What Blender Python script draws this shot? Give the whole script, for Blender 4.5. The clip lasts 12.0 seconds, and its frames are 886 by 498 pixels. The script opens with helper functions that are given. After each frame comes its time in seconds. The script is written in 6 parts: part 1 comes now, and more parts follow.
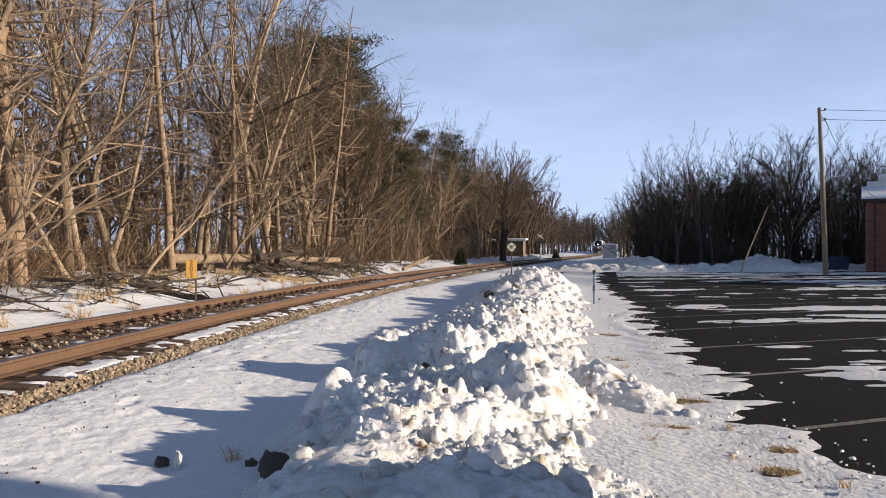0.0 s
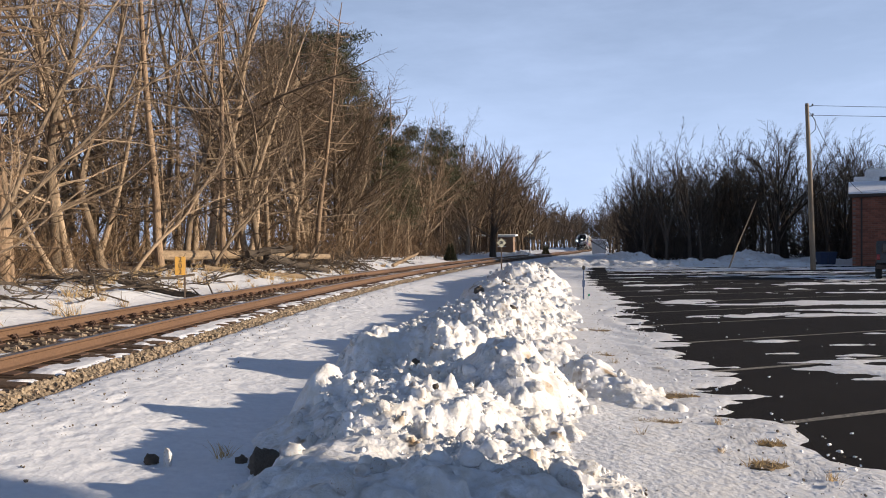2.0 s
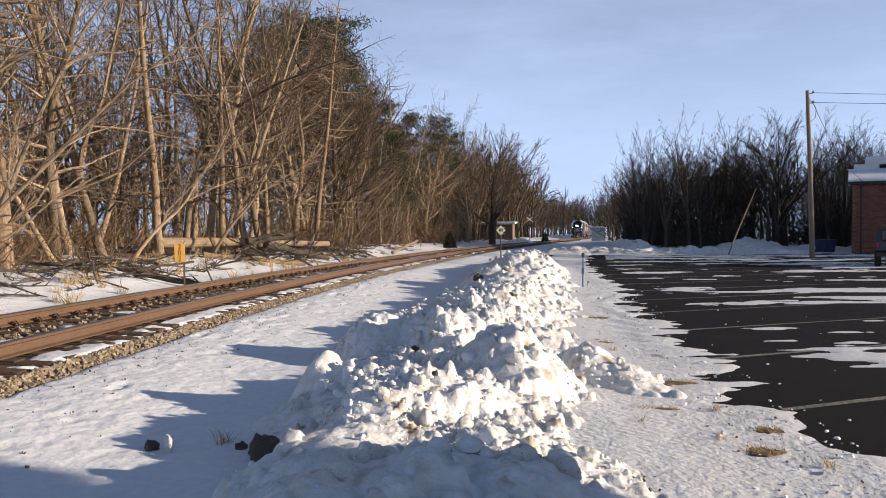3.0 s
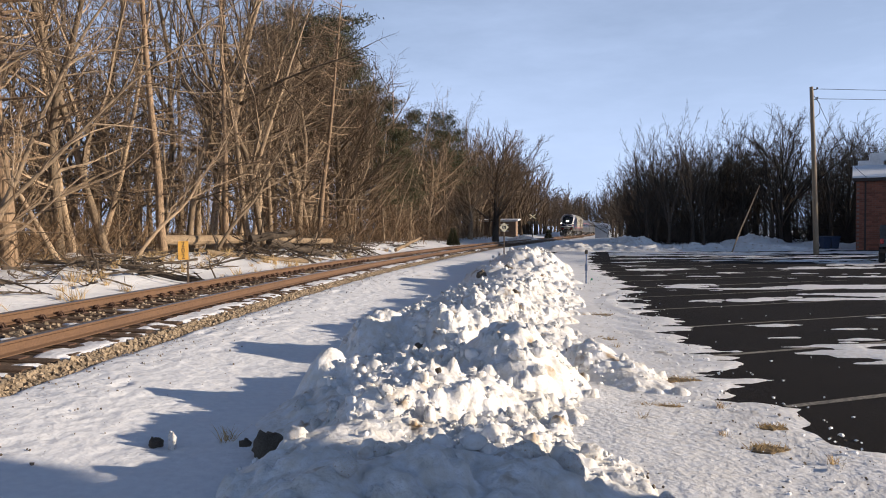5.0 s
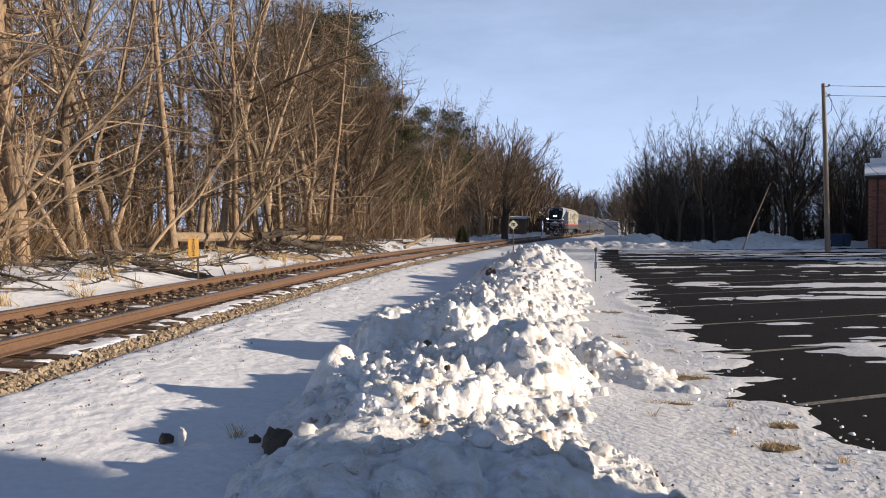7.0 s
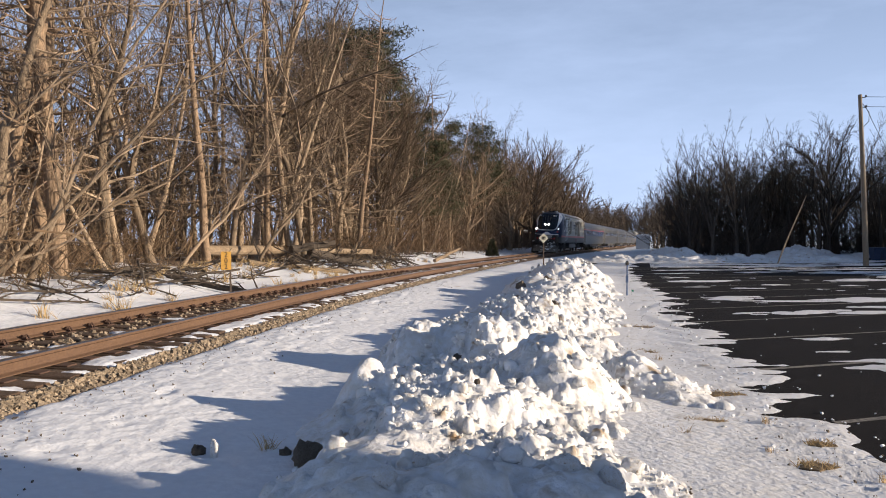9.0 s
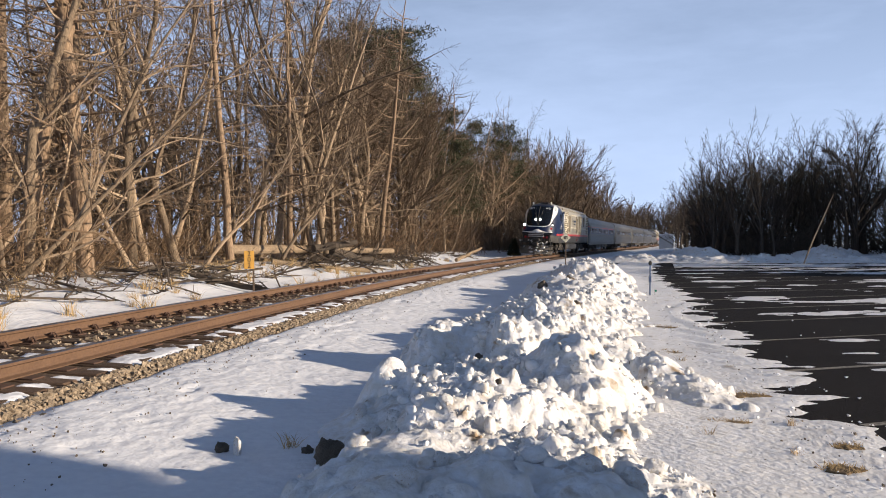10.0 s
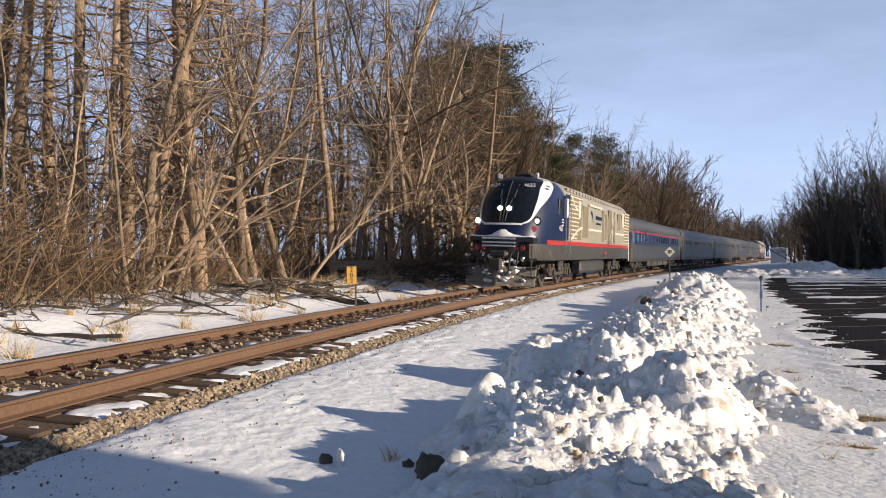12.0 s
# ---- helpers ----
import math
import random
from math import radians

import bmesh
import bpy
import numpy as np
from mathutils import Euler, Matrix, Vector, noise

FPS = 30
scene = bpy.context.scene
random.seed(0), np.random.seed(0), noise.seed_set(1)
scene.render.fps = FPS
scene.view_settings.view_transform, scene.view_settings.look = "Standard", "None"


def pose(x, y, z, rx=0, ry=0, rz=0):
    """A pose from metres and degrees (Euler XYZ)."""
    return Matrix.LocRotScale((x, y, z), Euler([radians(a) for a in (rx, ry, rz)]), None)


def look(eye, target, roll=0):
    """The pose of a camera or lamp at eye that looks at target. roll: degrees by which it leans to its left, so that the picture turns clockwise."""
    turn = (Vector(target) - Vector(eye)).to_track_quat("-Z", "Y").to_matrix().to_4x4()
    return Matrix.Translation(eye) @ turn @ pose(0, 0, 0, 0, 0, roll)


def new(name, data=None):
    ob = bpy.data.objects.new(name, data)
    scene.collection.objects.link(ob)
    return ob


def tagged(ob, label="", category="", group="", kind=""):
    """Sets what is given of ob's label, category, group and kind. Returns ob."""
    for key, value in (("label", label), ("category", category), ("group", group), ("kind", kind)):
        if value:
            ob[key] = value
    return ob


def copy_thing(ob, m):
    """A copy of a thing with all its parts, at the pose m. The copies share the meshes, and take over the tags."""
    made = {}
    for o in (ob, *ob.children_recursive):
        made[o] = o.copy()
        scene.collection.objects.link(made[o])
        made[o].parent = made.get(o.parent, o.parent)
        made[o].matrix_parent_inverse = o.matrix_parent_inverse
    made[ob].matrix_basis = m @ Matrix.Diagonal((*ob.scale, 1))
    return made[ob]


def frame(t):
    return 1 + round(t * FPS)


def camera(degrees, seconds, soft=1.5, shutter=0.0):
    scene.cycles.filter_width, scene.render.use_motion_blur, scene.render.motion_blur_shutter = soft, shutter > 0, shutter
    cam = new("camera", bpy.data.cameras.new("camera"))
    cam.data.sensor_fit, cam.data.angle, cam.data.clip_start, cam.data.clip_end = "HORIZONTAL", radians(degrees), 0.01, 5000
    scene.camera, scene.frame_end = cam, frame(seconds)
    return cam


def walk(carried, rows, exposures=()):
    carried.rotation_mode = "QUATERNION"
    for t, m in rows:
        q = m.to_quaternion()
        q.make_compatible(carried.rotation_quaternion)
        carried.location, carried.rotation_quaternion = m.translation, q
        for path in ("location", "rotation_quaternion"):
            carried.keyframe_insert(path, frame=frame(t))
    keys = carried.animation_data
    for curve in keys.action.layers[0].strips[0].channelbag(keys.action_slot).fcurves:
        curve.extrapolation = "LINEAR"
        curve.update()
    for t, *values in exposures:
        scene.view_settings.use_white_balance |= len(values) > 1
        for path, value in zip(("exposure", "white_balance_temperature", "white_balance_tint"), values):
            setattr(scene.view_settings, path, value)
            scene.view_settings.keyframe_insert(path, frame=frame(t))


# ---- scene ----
cam = camera(60.5, 12.0, soft=1.0)
# seconds, yaw to the left, pitch, lean; the camera is hand-held on one spot
TURNS = [
    (0.0, 0.00, 0.10, 0.0), (0.5, -0.21, 0.43, 0.06), (1.0, -0.41, 0.38, 0.04), (1.5, -0.61, 0.17, -0.10),
    (2.0, -0.76, -0.20, -0.16), (2.5, -0.79, -0.77, -0.06), (3.0, -0.80, -1.16, -0.12), (4.0, -0.72, -1.32, -0.2),
    (5.0, -0.56, -1.37, -0.20), (5.5, -0.40, -1.46, -0.07), (6.0, -0.32, -1.65, -0.05), (6.5, -0.14, -1.67, -0.06),
    (7.0, 0.13, -1.57, -0.14), (8.0, 1.15, -1.02, -0.15), (9.0, 2.38, -0.55, -0.14), (9.5, 3.01, -0.61, -0.12),
    (10.0, 4.01, -0.59, -0.08), (10.5, 5.51, -0.54, -0.11), (11.0, 7.39, -0.33, -0.12), (11.5, 9.44, 0.11, -0.08),
    (12.0, 11.45, 0.59, -0.38)]
EYE = Vector((0.0, 0.0, 1.65))


def aim(yaw, pitch, lean):
    a, b = radians(yaw), radians(pitch)
    way = Vector((-math.sin(a) * math.cos(b), math.cos(a) * math.cos(b), math.sin(b)))
    return look(EYE, EYE + way, lean)


walk(cam, [(t, aim(a, b, c)) for t, a, b, c in TURNS])

# ---- light ----
SUN_FROM = Vector((0.985, -0.16, 0.0)).normalized()
SUN_UP = radians(13)
sun_way = Vector((SUN_FROM.x * math.cos(SUN_UP), SUN_FROM.y * math.cos(SUN_UP), math.sin(SUN_UP)))
sun = new("sun", bpy.data.lights.new("sun", "SUN"))
sun.data.energy, sun.data.angle, sun.data.color = 5.0, radians(0.6), (1.0, 0.835, 0.65)
sun.matrix_world = look(sun_way * 100, (0, 0, 0))

world = bpy.data.worlds.new("winter_sky")
scene.world = world
world.use_nodes = True
wn, wl = world.node_tree.nodes, world.node_tree.links
wn.clear()
w_out, w_bg = wn.new("ShaderNodeOutputWorld"), wn.new("ShaderNodeBackground")
sky = wn.new("ShaderNodeTexSky")
sky.sky_type, sky.sun_disc = "NISHITA", False
sky.sun_elevation, sky.sun_rotation = SUN_UP, math.atan2(sun_way.x, sun_way.y)
sky.air_density, sky.dust_density, sky.ozone_density = 0.75, 0.2, 3.0
# thin high cloud, drawn out in streaks
w_co, w_map, w_noise, w_ramp = (wn.new("ShaderNodeTexCoord"), wn.new("ShaderNodeMapping"), wn.new("ShaderNodeTexNoise"), wn.new("ShaderNodeValToRGB"))
w_map.inputs["Rotation"].default_value = (0.2, 0.35, 0.5)
w_map.inputs["Scale"].default_value = (2.2, 2.2, 9.0)
w_noise.inputs["Scale"].default_value, w_noise.inputs["Detail"].default_value, w_noise.inputs["Roughness"].default_value = 1.6, 7.0, 0.62
w_ramp.color_ramp.elements[0].position, w_ramp.color_ramp.elements[1].position = 0.4, 0.7
w_ramp.color_ramp.elements[0].color, w_ramp.color_ramp.elements[1].color = (0, 0, 0, 1), (0.55, 0.55, 0.55, 1)
w_mix = wn.new("ShaderNodeMix")
w_mix.data_type = "RGBA"
w_mix.inputs["B"].default_value = (9.0, 11.3, 16.2, 1)
wl.new(w_co.outputs["Generated"], w_map.inputs["Vector"])
wl.new(w_map.outputs["Vector"], w_noise.inputs["Vector"])
wl.new(w_noise.outputs["Fac"], w_ramp.inputs["Fac"])
# the veil thickens towards the horizon, all round
w_sep, w_low, w_sum = wn.new("ShaderNodeSeparateXYZ"), wn.new("ShaderNodeMapRange"), wn.new("ShaderNodeMath")
w_low.inputs["From Min"].default_value, w_low.inputs["From Max"].default_value = 0.0, 0.6
w_low.inputs["To Min"].default_value, w_low.inputs["To Max"].default_value = 0.95, 0.0
w_sum.operation, w_sum.use_clamp = "MULTIPLY_ADD", True
w_sum.inputs[1].default_value = 0.25
wl.new(w_co.outputs["Generated"], w_sep.inputs["Vector"])
wl.new(w_sep.outputs["Z"], w_low.inputs["Value"])
wl.new(w_ramp.outputs["Color"], w_sum.inputs[0])
wl.new(w_low.outputs["Result"], w_sum.inputs[2])
wl.new(w_sum.outputs[0], w_mix.inputs["Factor"])
wl.new(sky.outputs["Color"], w_mix.inputs["A"])
wl.new(w_mix.outputs["Result"], w_bg.inputs["Color"])
w_bg.inputs["Strength"].default_value = 0.05
wl.new(w_bg.outputs["Background"], w_out.inputs["Surface"])
scene.view_settings.exposure = 0.48


# ---- materials ----
def material(name, base, second=None, rough=0.8, metal=0.0, grain=8.0, blotch=1.0, bump=0.0, bump_scale=40.0, per_piece=0.0, spec=0.5, stretch=(1, 1, 1), stain=None, stain_from=0.6, island=False):
    """Base colour broken by blotches and fine grain, with stains over it and a fine relief."""
    m = bpy.data.materials.new(name)
    m.use_nodes = True
    n, l = m.node_tree.nodes, m.node_tree.links
    b = n["Principled BSDF"]
    b.inputs["Roughness"].default_value, b.inputs["Metallic"].default_value = rough, metal
    b.inputs["Specular IOR Level"].default_value = spec
    co, mp = n.new("ShaderNodeTexCoord"), n.new("ShaderNodeMapping")
    mp.inputs["Scale"].default_value = stretch
    l.new(co.outputs["Object"], mp.inputs["Vector"])
    second = second or tuple(c * 0.7 for c in base)
    coarse, fine, blend, mix = n.new("ShaderNodeTexNoise"), n.new("ShaderNodeTexNoise"), n.new("ShaderNodeMath"), n.new("ShaderNodeMix")
    coarse.inputs["Scale"].default_value, fine.inputs["Scale"].default_value = blotch, grain
    coarse.inputs["Detail"].default_value, fine.inputs["Detail"].default_value = 3, 4
    blend.operation = "MULTIPLY_ADD"
    blend.inputs[1].default_value = 0.5
    ramp = n.new("ShaderNodeMapRange")
    ramp.inputs["From Min"].default_value, ramp.inputs["From Max"].default_value = 0.55, 0.95
    for t in (coarse, fine):
        l.new(mp.outputs["Vector"], t.inputs["Vector"])
    l.new(coarse.outputs["Fac"], blend.inputs[0])
    l.new(fine.outputs["Fac"], blend.inputs[2])
    l.new(blend.outputs[0], ramp.inputs["Value"])
    mix.data_type = "RGBA"
    mix.inputs["A"].default_value, mix.inputs["B"].default_value = (*base, 1), (*second, 1)
    l.new(ramp.outputs["Result"], mix.inputs["Factor"])
    colour = mix.outputs["Result"]
    if per_piece:
        hs = n.new("ShaderNodeHueSaturation")
        mr = n.new("ShaderNodeMapRange")
        mr.inputs["To Min"].default_value, mr.inputs["To Max"].default_value = 1 - per_piece, 1 + per_piece
        if island:
            l.new(n.new("ShaderNodeNewGeometry").outputs["Random Per Island"], mr.inputs["Value"])
        else:
            l.new(n.new("ShaderNodeObjectInfo").outputs["Random"], mr.inputs["Value"])
        l.new(mr.outputs["Result"], hs.inputs["Value"])
        l.new(colour, hs.inputs["Color"])
        colour = hs.outputs["Color"]
    if stain:
        sn, sr, sm = n.new("ShaderNodeTexNoise"), n.new("ShaderNodeMapRange"), n.new("ShaderNodeMix")
        sn.inputs["Scale"].default_value, sn.inputs["Detail"].default_value = blotch * 1.7, 6
        sr.inputs["From Min"].default_value, sr.inputs["From Max"].default_value = stain_from, stain_from + 0.12
        l.new(co.outputs["Object"], sn.inputs["Vector"])
        l.new(sn.outputs["Fac"], sr.inputs["Value"])
        sm.data_type = "RGBA"
        l.new(sr.outputs["Result"], sm.inputs["Factor"])
        l.new(colour, sm.inputs["A"])
        sm.inputs["B"].default_value = (*stain, 1)
        colour = sm.outputs["Result"]
    l.new(colour, b.inputs["Base Color"])
    if bump:
        bn, bp = n.new("ShaderNodeTexNoise"), n.new("ShaderNodeBump")
        bn.inputs["Scale"].default_value, bn.inputs["Detail"].default_value = bump_scale, 5
        bp.inputs["Strength"].default_value, bp.inputs["Distance"].default_value = min(1.0, bump), 0.03
        l.new(mp.outputs["Vector"], bn.inputs["Vector"])
        l.new(bn.outputs["Fac"], bp.inputs["Height"])
        l.new(bp.outputs["Normal"], b.inputs["Normal"])
    return m


def glowing(name, colour, strength):
    m = bpy.data.materials.new(name)
    m.use_nodes = True
    b = m.node_tree.nodes["Principled BSDF"]
    b.inputs["Base Color"].default_value = (*colour, 1)
    b.inputs["Emission Color"].default_value, b.inputs["Emission Strength"].default_value = (*colour, 1), strength
    return m


SNOW = material("snow", (0.86, 0.88, 0.92), (0.78, 0.80, 0.85), rough=0.65, grain=14, blotch=0.7, bump=1.0, bump_scale=6, spec=0.3, stain=(0.42, 0.34, 0.25), stain_from=0.69)
SNOW_DIRTY = material("plowed_snow", (0.85, 0.865, 0.9), (0.72, 0.69, 0.64), rough=0.7, grain=11, blotch=2.2, bump=0.6, bump_scale=22, spec=0.3, stain=(0.36, 0.27, 0.18), stain_from=0.605)
SNOW_LOT = material("trodden_snow", (0.84, 0.85, 0.88), (0.72, 0.71, 0.7), rough=0.6, grain=12, blotch=1.1, bump=0.6, bump_scale=16, spec=0.3, stain=(0.2, 0.15, 0.09), stain_from=0.645)
ASPHALT = material("asphalt", (0.014, 0.013, 0.014), (0.024, 0.021, 0.02), rough=0.9, grain=60, blotch=0.35, bump=0.35, bump_scale=160, spec=0.08, stain=(0.035, 0.031, 0.029), stain_from=0.62)
PAINT_WORN = material("worn_line_paint", (0.30, 0.27, 0.22), (0.07, 0.065, 0.06), rough=0.8, grain=24, blotch=3)
BALLAST = material("ballast_stone", (0.36, 0.285, 0.2), (0.2, 0.155, 0.11), rough=0.9, grain=30, blotch=8, bump=0.4, bump_scale=60, per_piece=0.45, island=True)
BALLAST_BED = material("ballast_bed", (0.15, 0.10, 0.07), (0.08, 0.055, 0.04), rough=0.95, grain=22, blotch=3, bump=1.0, bump_scale=24)
RUST = material("rusty_rail_steel", (0.15, 0.085, 0.047), (0.1, 0.055, 0.032), rough=0.75, metal=0.0, grain=30, blotch=1.2, bump=0.15, bump_scale=80)
RAIL_TOP = material("worn_bright_rail_head", (0.45, 0.45, 0.47), (0.3, 0.29, 0.29), rough=0.3, metal=1.0, grain=20, blotch=2)
TIE = material("creosoted_tie", (0.13, 0.08, 0.05), (0.07, 0.045, 0.03), rough=0.9, grain=30, blotch=3, stretch=(1, 8, 8), bump=0.5, bump_scale=20, per_piece=0.35)
IRON = material("rusty_iron", (0.11, 0.06, 0.04), (0.06, 0.035, 0.025), rough=0.8, grain=40, blotch=5)
BARK = material("grey_brown_bark", (0.35, 0.262, 0.175), (0.13, 0.095, 0.065), rough=0.95, grain=9, blotch=1.0, stretch=(6, 6, 0.8), bump=0.7, bump_scale=5, per_piece=0.45)
BARK_PINE = material("orange_pine_bark", (0.36, 0.25, 0.16), (0.15, 0.105, 0.07), rough=0.95, grain=7, blotch=0.8, stretch=(5, 5, 1), bump=0.8, bump_scale=5, per_piece=0.25)
# darker copies of bark and twigs: the far wood's shade put into colour
BARK_SHADE = material("shade_toned_bark", (0.1, 0.078, 0.06), (0.055, 0.043, 0.034), rough=0.95, grain=9, blotch=1.0, stretch=(6, 6, 0.8), bump=0.7, bump_scale=5, per_piece=0.3)
TWIG_SHADE = material("shade_toned_twigs", (0.075, 0.057, 0.043), (0.045, 0.034, 0.026), rough=0.95, grain=2, blotch=0.3, per_piece=0.35)
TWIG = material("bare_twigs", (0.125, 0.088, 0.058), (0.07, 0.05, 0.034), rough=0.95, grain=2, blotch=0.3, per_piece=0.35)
# lighter copy of the bare twigs, with warm sunlight put into the colour
TWIG_SUNLIT = material("sunlit_brown_twigs", (0.2, 0.138, 0.088), (0.11, 0.076, 0.05), rough=0.95, grain=2, blotch=0.3, per_piece=0.4)
BRUSH = material("dry_brush", (0.19, 0.122, 0.068), (0.1, 0.066, 0.04), rough=0.95, grain=2, blotch=0.4, per_piece=0.55, island=True)
NEEDLE = material("pine_needles", (0.075, 0.074, 0.033), (0.042, 0.046, 0.021), rough=0.8, grain=3, blotch=0.6, per_piece=0.3)
DRY_GRASS = material("dry_grass", (0.5, 0.36, 0.18), (0.36, 0.25, 0.12), rough=0.95, grain=4, blotch=1, per_piece=0.3, island=True)
WOOD_PALE = material("barkless_log_wood", (0.36, 0.27, 0.17), (0.15, 0.105, 0.07), rough=0.85, grain=10, blotch=1.2, stretch=(1, 6, 6), bump=0.4, bump_scale=6)
WOOD_DARK = material("dark_wet_log", (0.10, 0.075, 0.055), (0.05, 0.04, 0.03), rough=0.9, grain=10, blotch=1.2, bump=0.5, bump_scale=8)
LITTER = material("leaf_litter", (0.17, 0.105, 0.06), (0.1, 0.065, 0.04), rough=0.95, grain=9, blotch=0.5, bump=0.8, bump_scale=10, stain=(0.8, 0.8, 0.83), stain_from=0.56)


# ---- mesh tools ----
class Bag:
    """Gathers vertices and faces (each with a material slot) for one mesh."""

    def __init__(self):
        self.v, self.f, self.m, self.n = [], [], [], 0

    def add(self, verts, faces, slot=0):
        self.v.append(np.asarray(verts, float).reshape(-1, 3))
        self.f += [tuple(i + self.n for i in f) for f in faces]
        self.m += [slot] * len(faces)
        self.n += len(self.v[-1])
        return self

    def box(self, x0, x1, y0, y1, z0, z1, slot=0, bevel=0.0):
        c = bevel
        if c <= 0:
            v = [(x, y, z) for z in (z0, z1) for x, y in ((x0, y0), (x1, y0), (x1, y1), (x0, y1))]
            return self.add(v, BOX_FACES, slot)
        ring = lambda d: [(x0 + d, y0 + c), (x0 + c, y0 + d), (x1 - c, y0 + d), (x1 - d, y0 + c), (x1 - d, y1 - c), (x1 - c, y1 - d), (x0 + c, y1 - d), (x0 + d, y1 - c)]
        v = [(*p, z0) for p in ring(c)] + [(*p, z0 + c) for p in ring(0)] + [(*p, z1 - c) for p in ring(0)] + [(*p, z1) for p in ring(c)]
        f = [tuple(range(7, -1, -1)), tuple(range(24, 32))]
        for k in range(3):
            f += [(8 * k + i, 8 * k + (i + 1) % 8, 8 * k + 8 + (i + 1) % 8, 8 * k + 8 + i) for i in range(8)]
        return self.add(v, f, slot)

    def tube(self, pts, radii, sides=6, slot=0, cap=True):
        pts = np.asarray(pts, float)
        k = len(pts)
        radii = np.broadcast_to(np.asarray(radii, float), (k,))
        way = np.gradient(pts, axis=0)
        way /= np.linalg.norm(way, axis=1)[:, None] + 1e-12
        ref = np.array([1.0, 0, 0]) if abs(way[0][0]) < 0.8 else np.array([0, 1.0, 0])
        a = np.cross(way, ref)
        a /= np.linalg.norm(a, axis=1)[:, None] + 1e-12
        b = np.cross(way, a)
        th = np.arange(sides) * 2 * np.pi / sides
        v = pts[:, None] + radii[:, None, None] * (np.cos(th)[None, :, None] * a[:, None] + np.sin(th)[None, :, None] * b[:, None])
        f = [(r * sides + i, r * sides + (i + 1) % sides, (r + 1) * sides + (i + 1) % sides, (r + 1) * sides + i) for r in range(k - 1) for i in range(sides)]
        if cap and sides > 3:
            f += [tuple(range(sides - 1, -1, -1)), tuple(range((k - 1) * sides, k * sides))]
        return self.add(v.reshape(-1, 3), f, slot)

    def loft(self, rings, slot=0, closed=True, caps=True):
        k, n = len(rings), len(rings[0])
        v = np.asarray(rings, float).reshape(-1, 3)
        span = n if closed else n - 1
        f = [(r * n + i, r * n + (i + 1) % n, (r + 1) * n + (i + 1) % n, (r + 1) * n + i) for r in range(k - 1) for i in range(span)]
        if caps and closed:
            f += [tuple(range(n - 1, -1, -1)), tuple(range((k - 1) * n, k * n))]
        return self.add(v, f, slot)

    def disc(self, centre, axis, radius, depth, sides=20, slot=0, rim=0.0):
        c, a = np.asarray(centre, float), np.asarray(axis, float)
        a = a / np.linalg.norm(a)
        r = rim or radius
        return self.tube([c - a * depth / 2, c - a * depth * 0.3, c + a * depth * 0.3, c + a * depth / 2], [radius * 0.96, r, r, radius * 0.96], sides, slot)

    def mesh(self, name, *mats, smooth=False):
        me = bpy.data.meshes.new(name)
        me.from_pydata(np.concatenate(self.v).tolist() if self.v else [], [], self.f)
        for m in mats:
            me.materials.append(m)
        if len(mats) > 1:
            me.polygons.foreach_set("material_index", np.array(self.m, dtype=np.int32))
        if smooth:
            me.polygons.foreach_set("use_smooth", np.ones(len(self.f), dtype=bool))
        me.update()
        return me


BOX_FACES = [(3, 2, 1, 0), (4, 5, 6, 7), (0, 1, 5, 4), (1, 2, 6, 5), (2, 3, 7, 6), (3, 0, 4, 7)]


def part(name, bag, mats, parent=None, label="", smooth=False, m=None):
    mats = mats if isinstance(mats, tuple) else (mats,)
    ob = new(name, bag.mesh(name, *mats, smooth=smooth) if isinstance(bag, Bag) else bag)
    if m is not None:
        ob.matrix_basis = m
    if parent:
        ob.parent = parent
    return tagged(ob, label) if label else ob


def thing(name, label, category, group="", kind="", m=None, data=None):
    ob = tagged(new(name, data), label, category, group, kind)
    if m is not None:
        ob.matrix_basis = m
    return ob


def lattice(ix, iy, seed):
    h = (ix.astype(np.int64) * 374761393 + iy.astype(np.int64) * 668265263 + seed * 974634541) & 0x7FFFFFFF
    h = ((h ^ (h >> 13)) * 1274126177) & 0x7FFFFFFF
    return ((h ^ (h >> 16)) & 0xFFFF) / 65535.0


def vnoise(x, y, seed=0):
    """Smooth value noise from 0 to 1, on arrays."""
    x, y = np.asarray(x, float), np.asarray(y, float)
    ix, iy = np.floor(x), np.floor(y)
    fx, fy = x - ix, y - iy
    fx, fy = fx * fx * (3 - 2 * fx), fy * fy * (3 - 2 * fy)
    g = lambda a, b: lattice(ix + a, iy + b, seed)
    return (g(0, 0) * (1 - fx) + g(1, 0) * fx) * (1 - fy) + (g(0, 1) * (1 - fx) + g(1, 1) * fx) * fy


def fbm(x, y, seed=0, octaves=4):
    s, a, t = 0.0, 1.0, 0.0
    for k in range(octaves):
        s, t = s + a * vnoise(np.asarray(x) * 2**k, np.asarray(y) * 2**k, seed + k), t + a
        a *= 0.5
    return s / t


def smooth(x, a, b):
    u = np.clip((np.asarray(x, float) - a) / (b - a), 0, 1)
    return u * u * (3 - 2 * u)


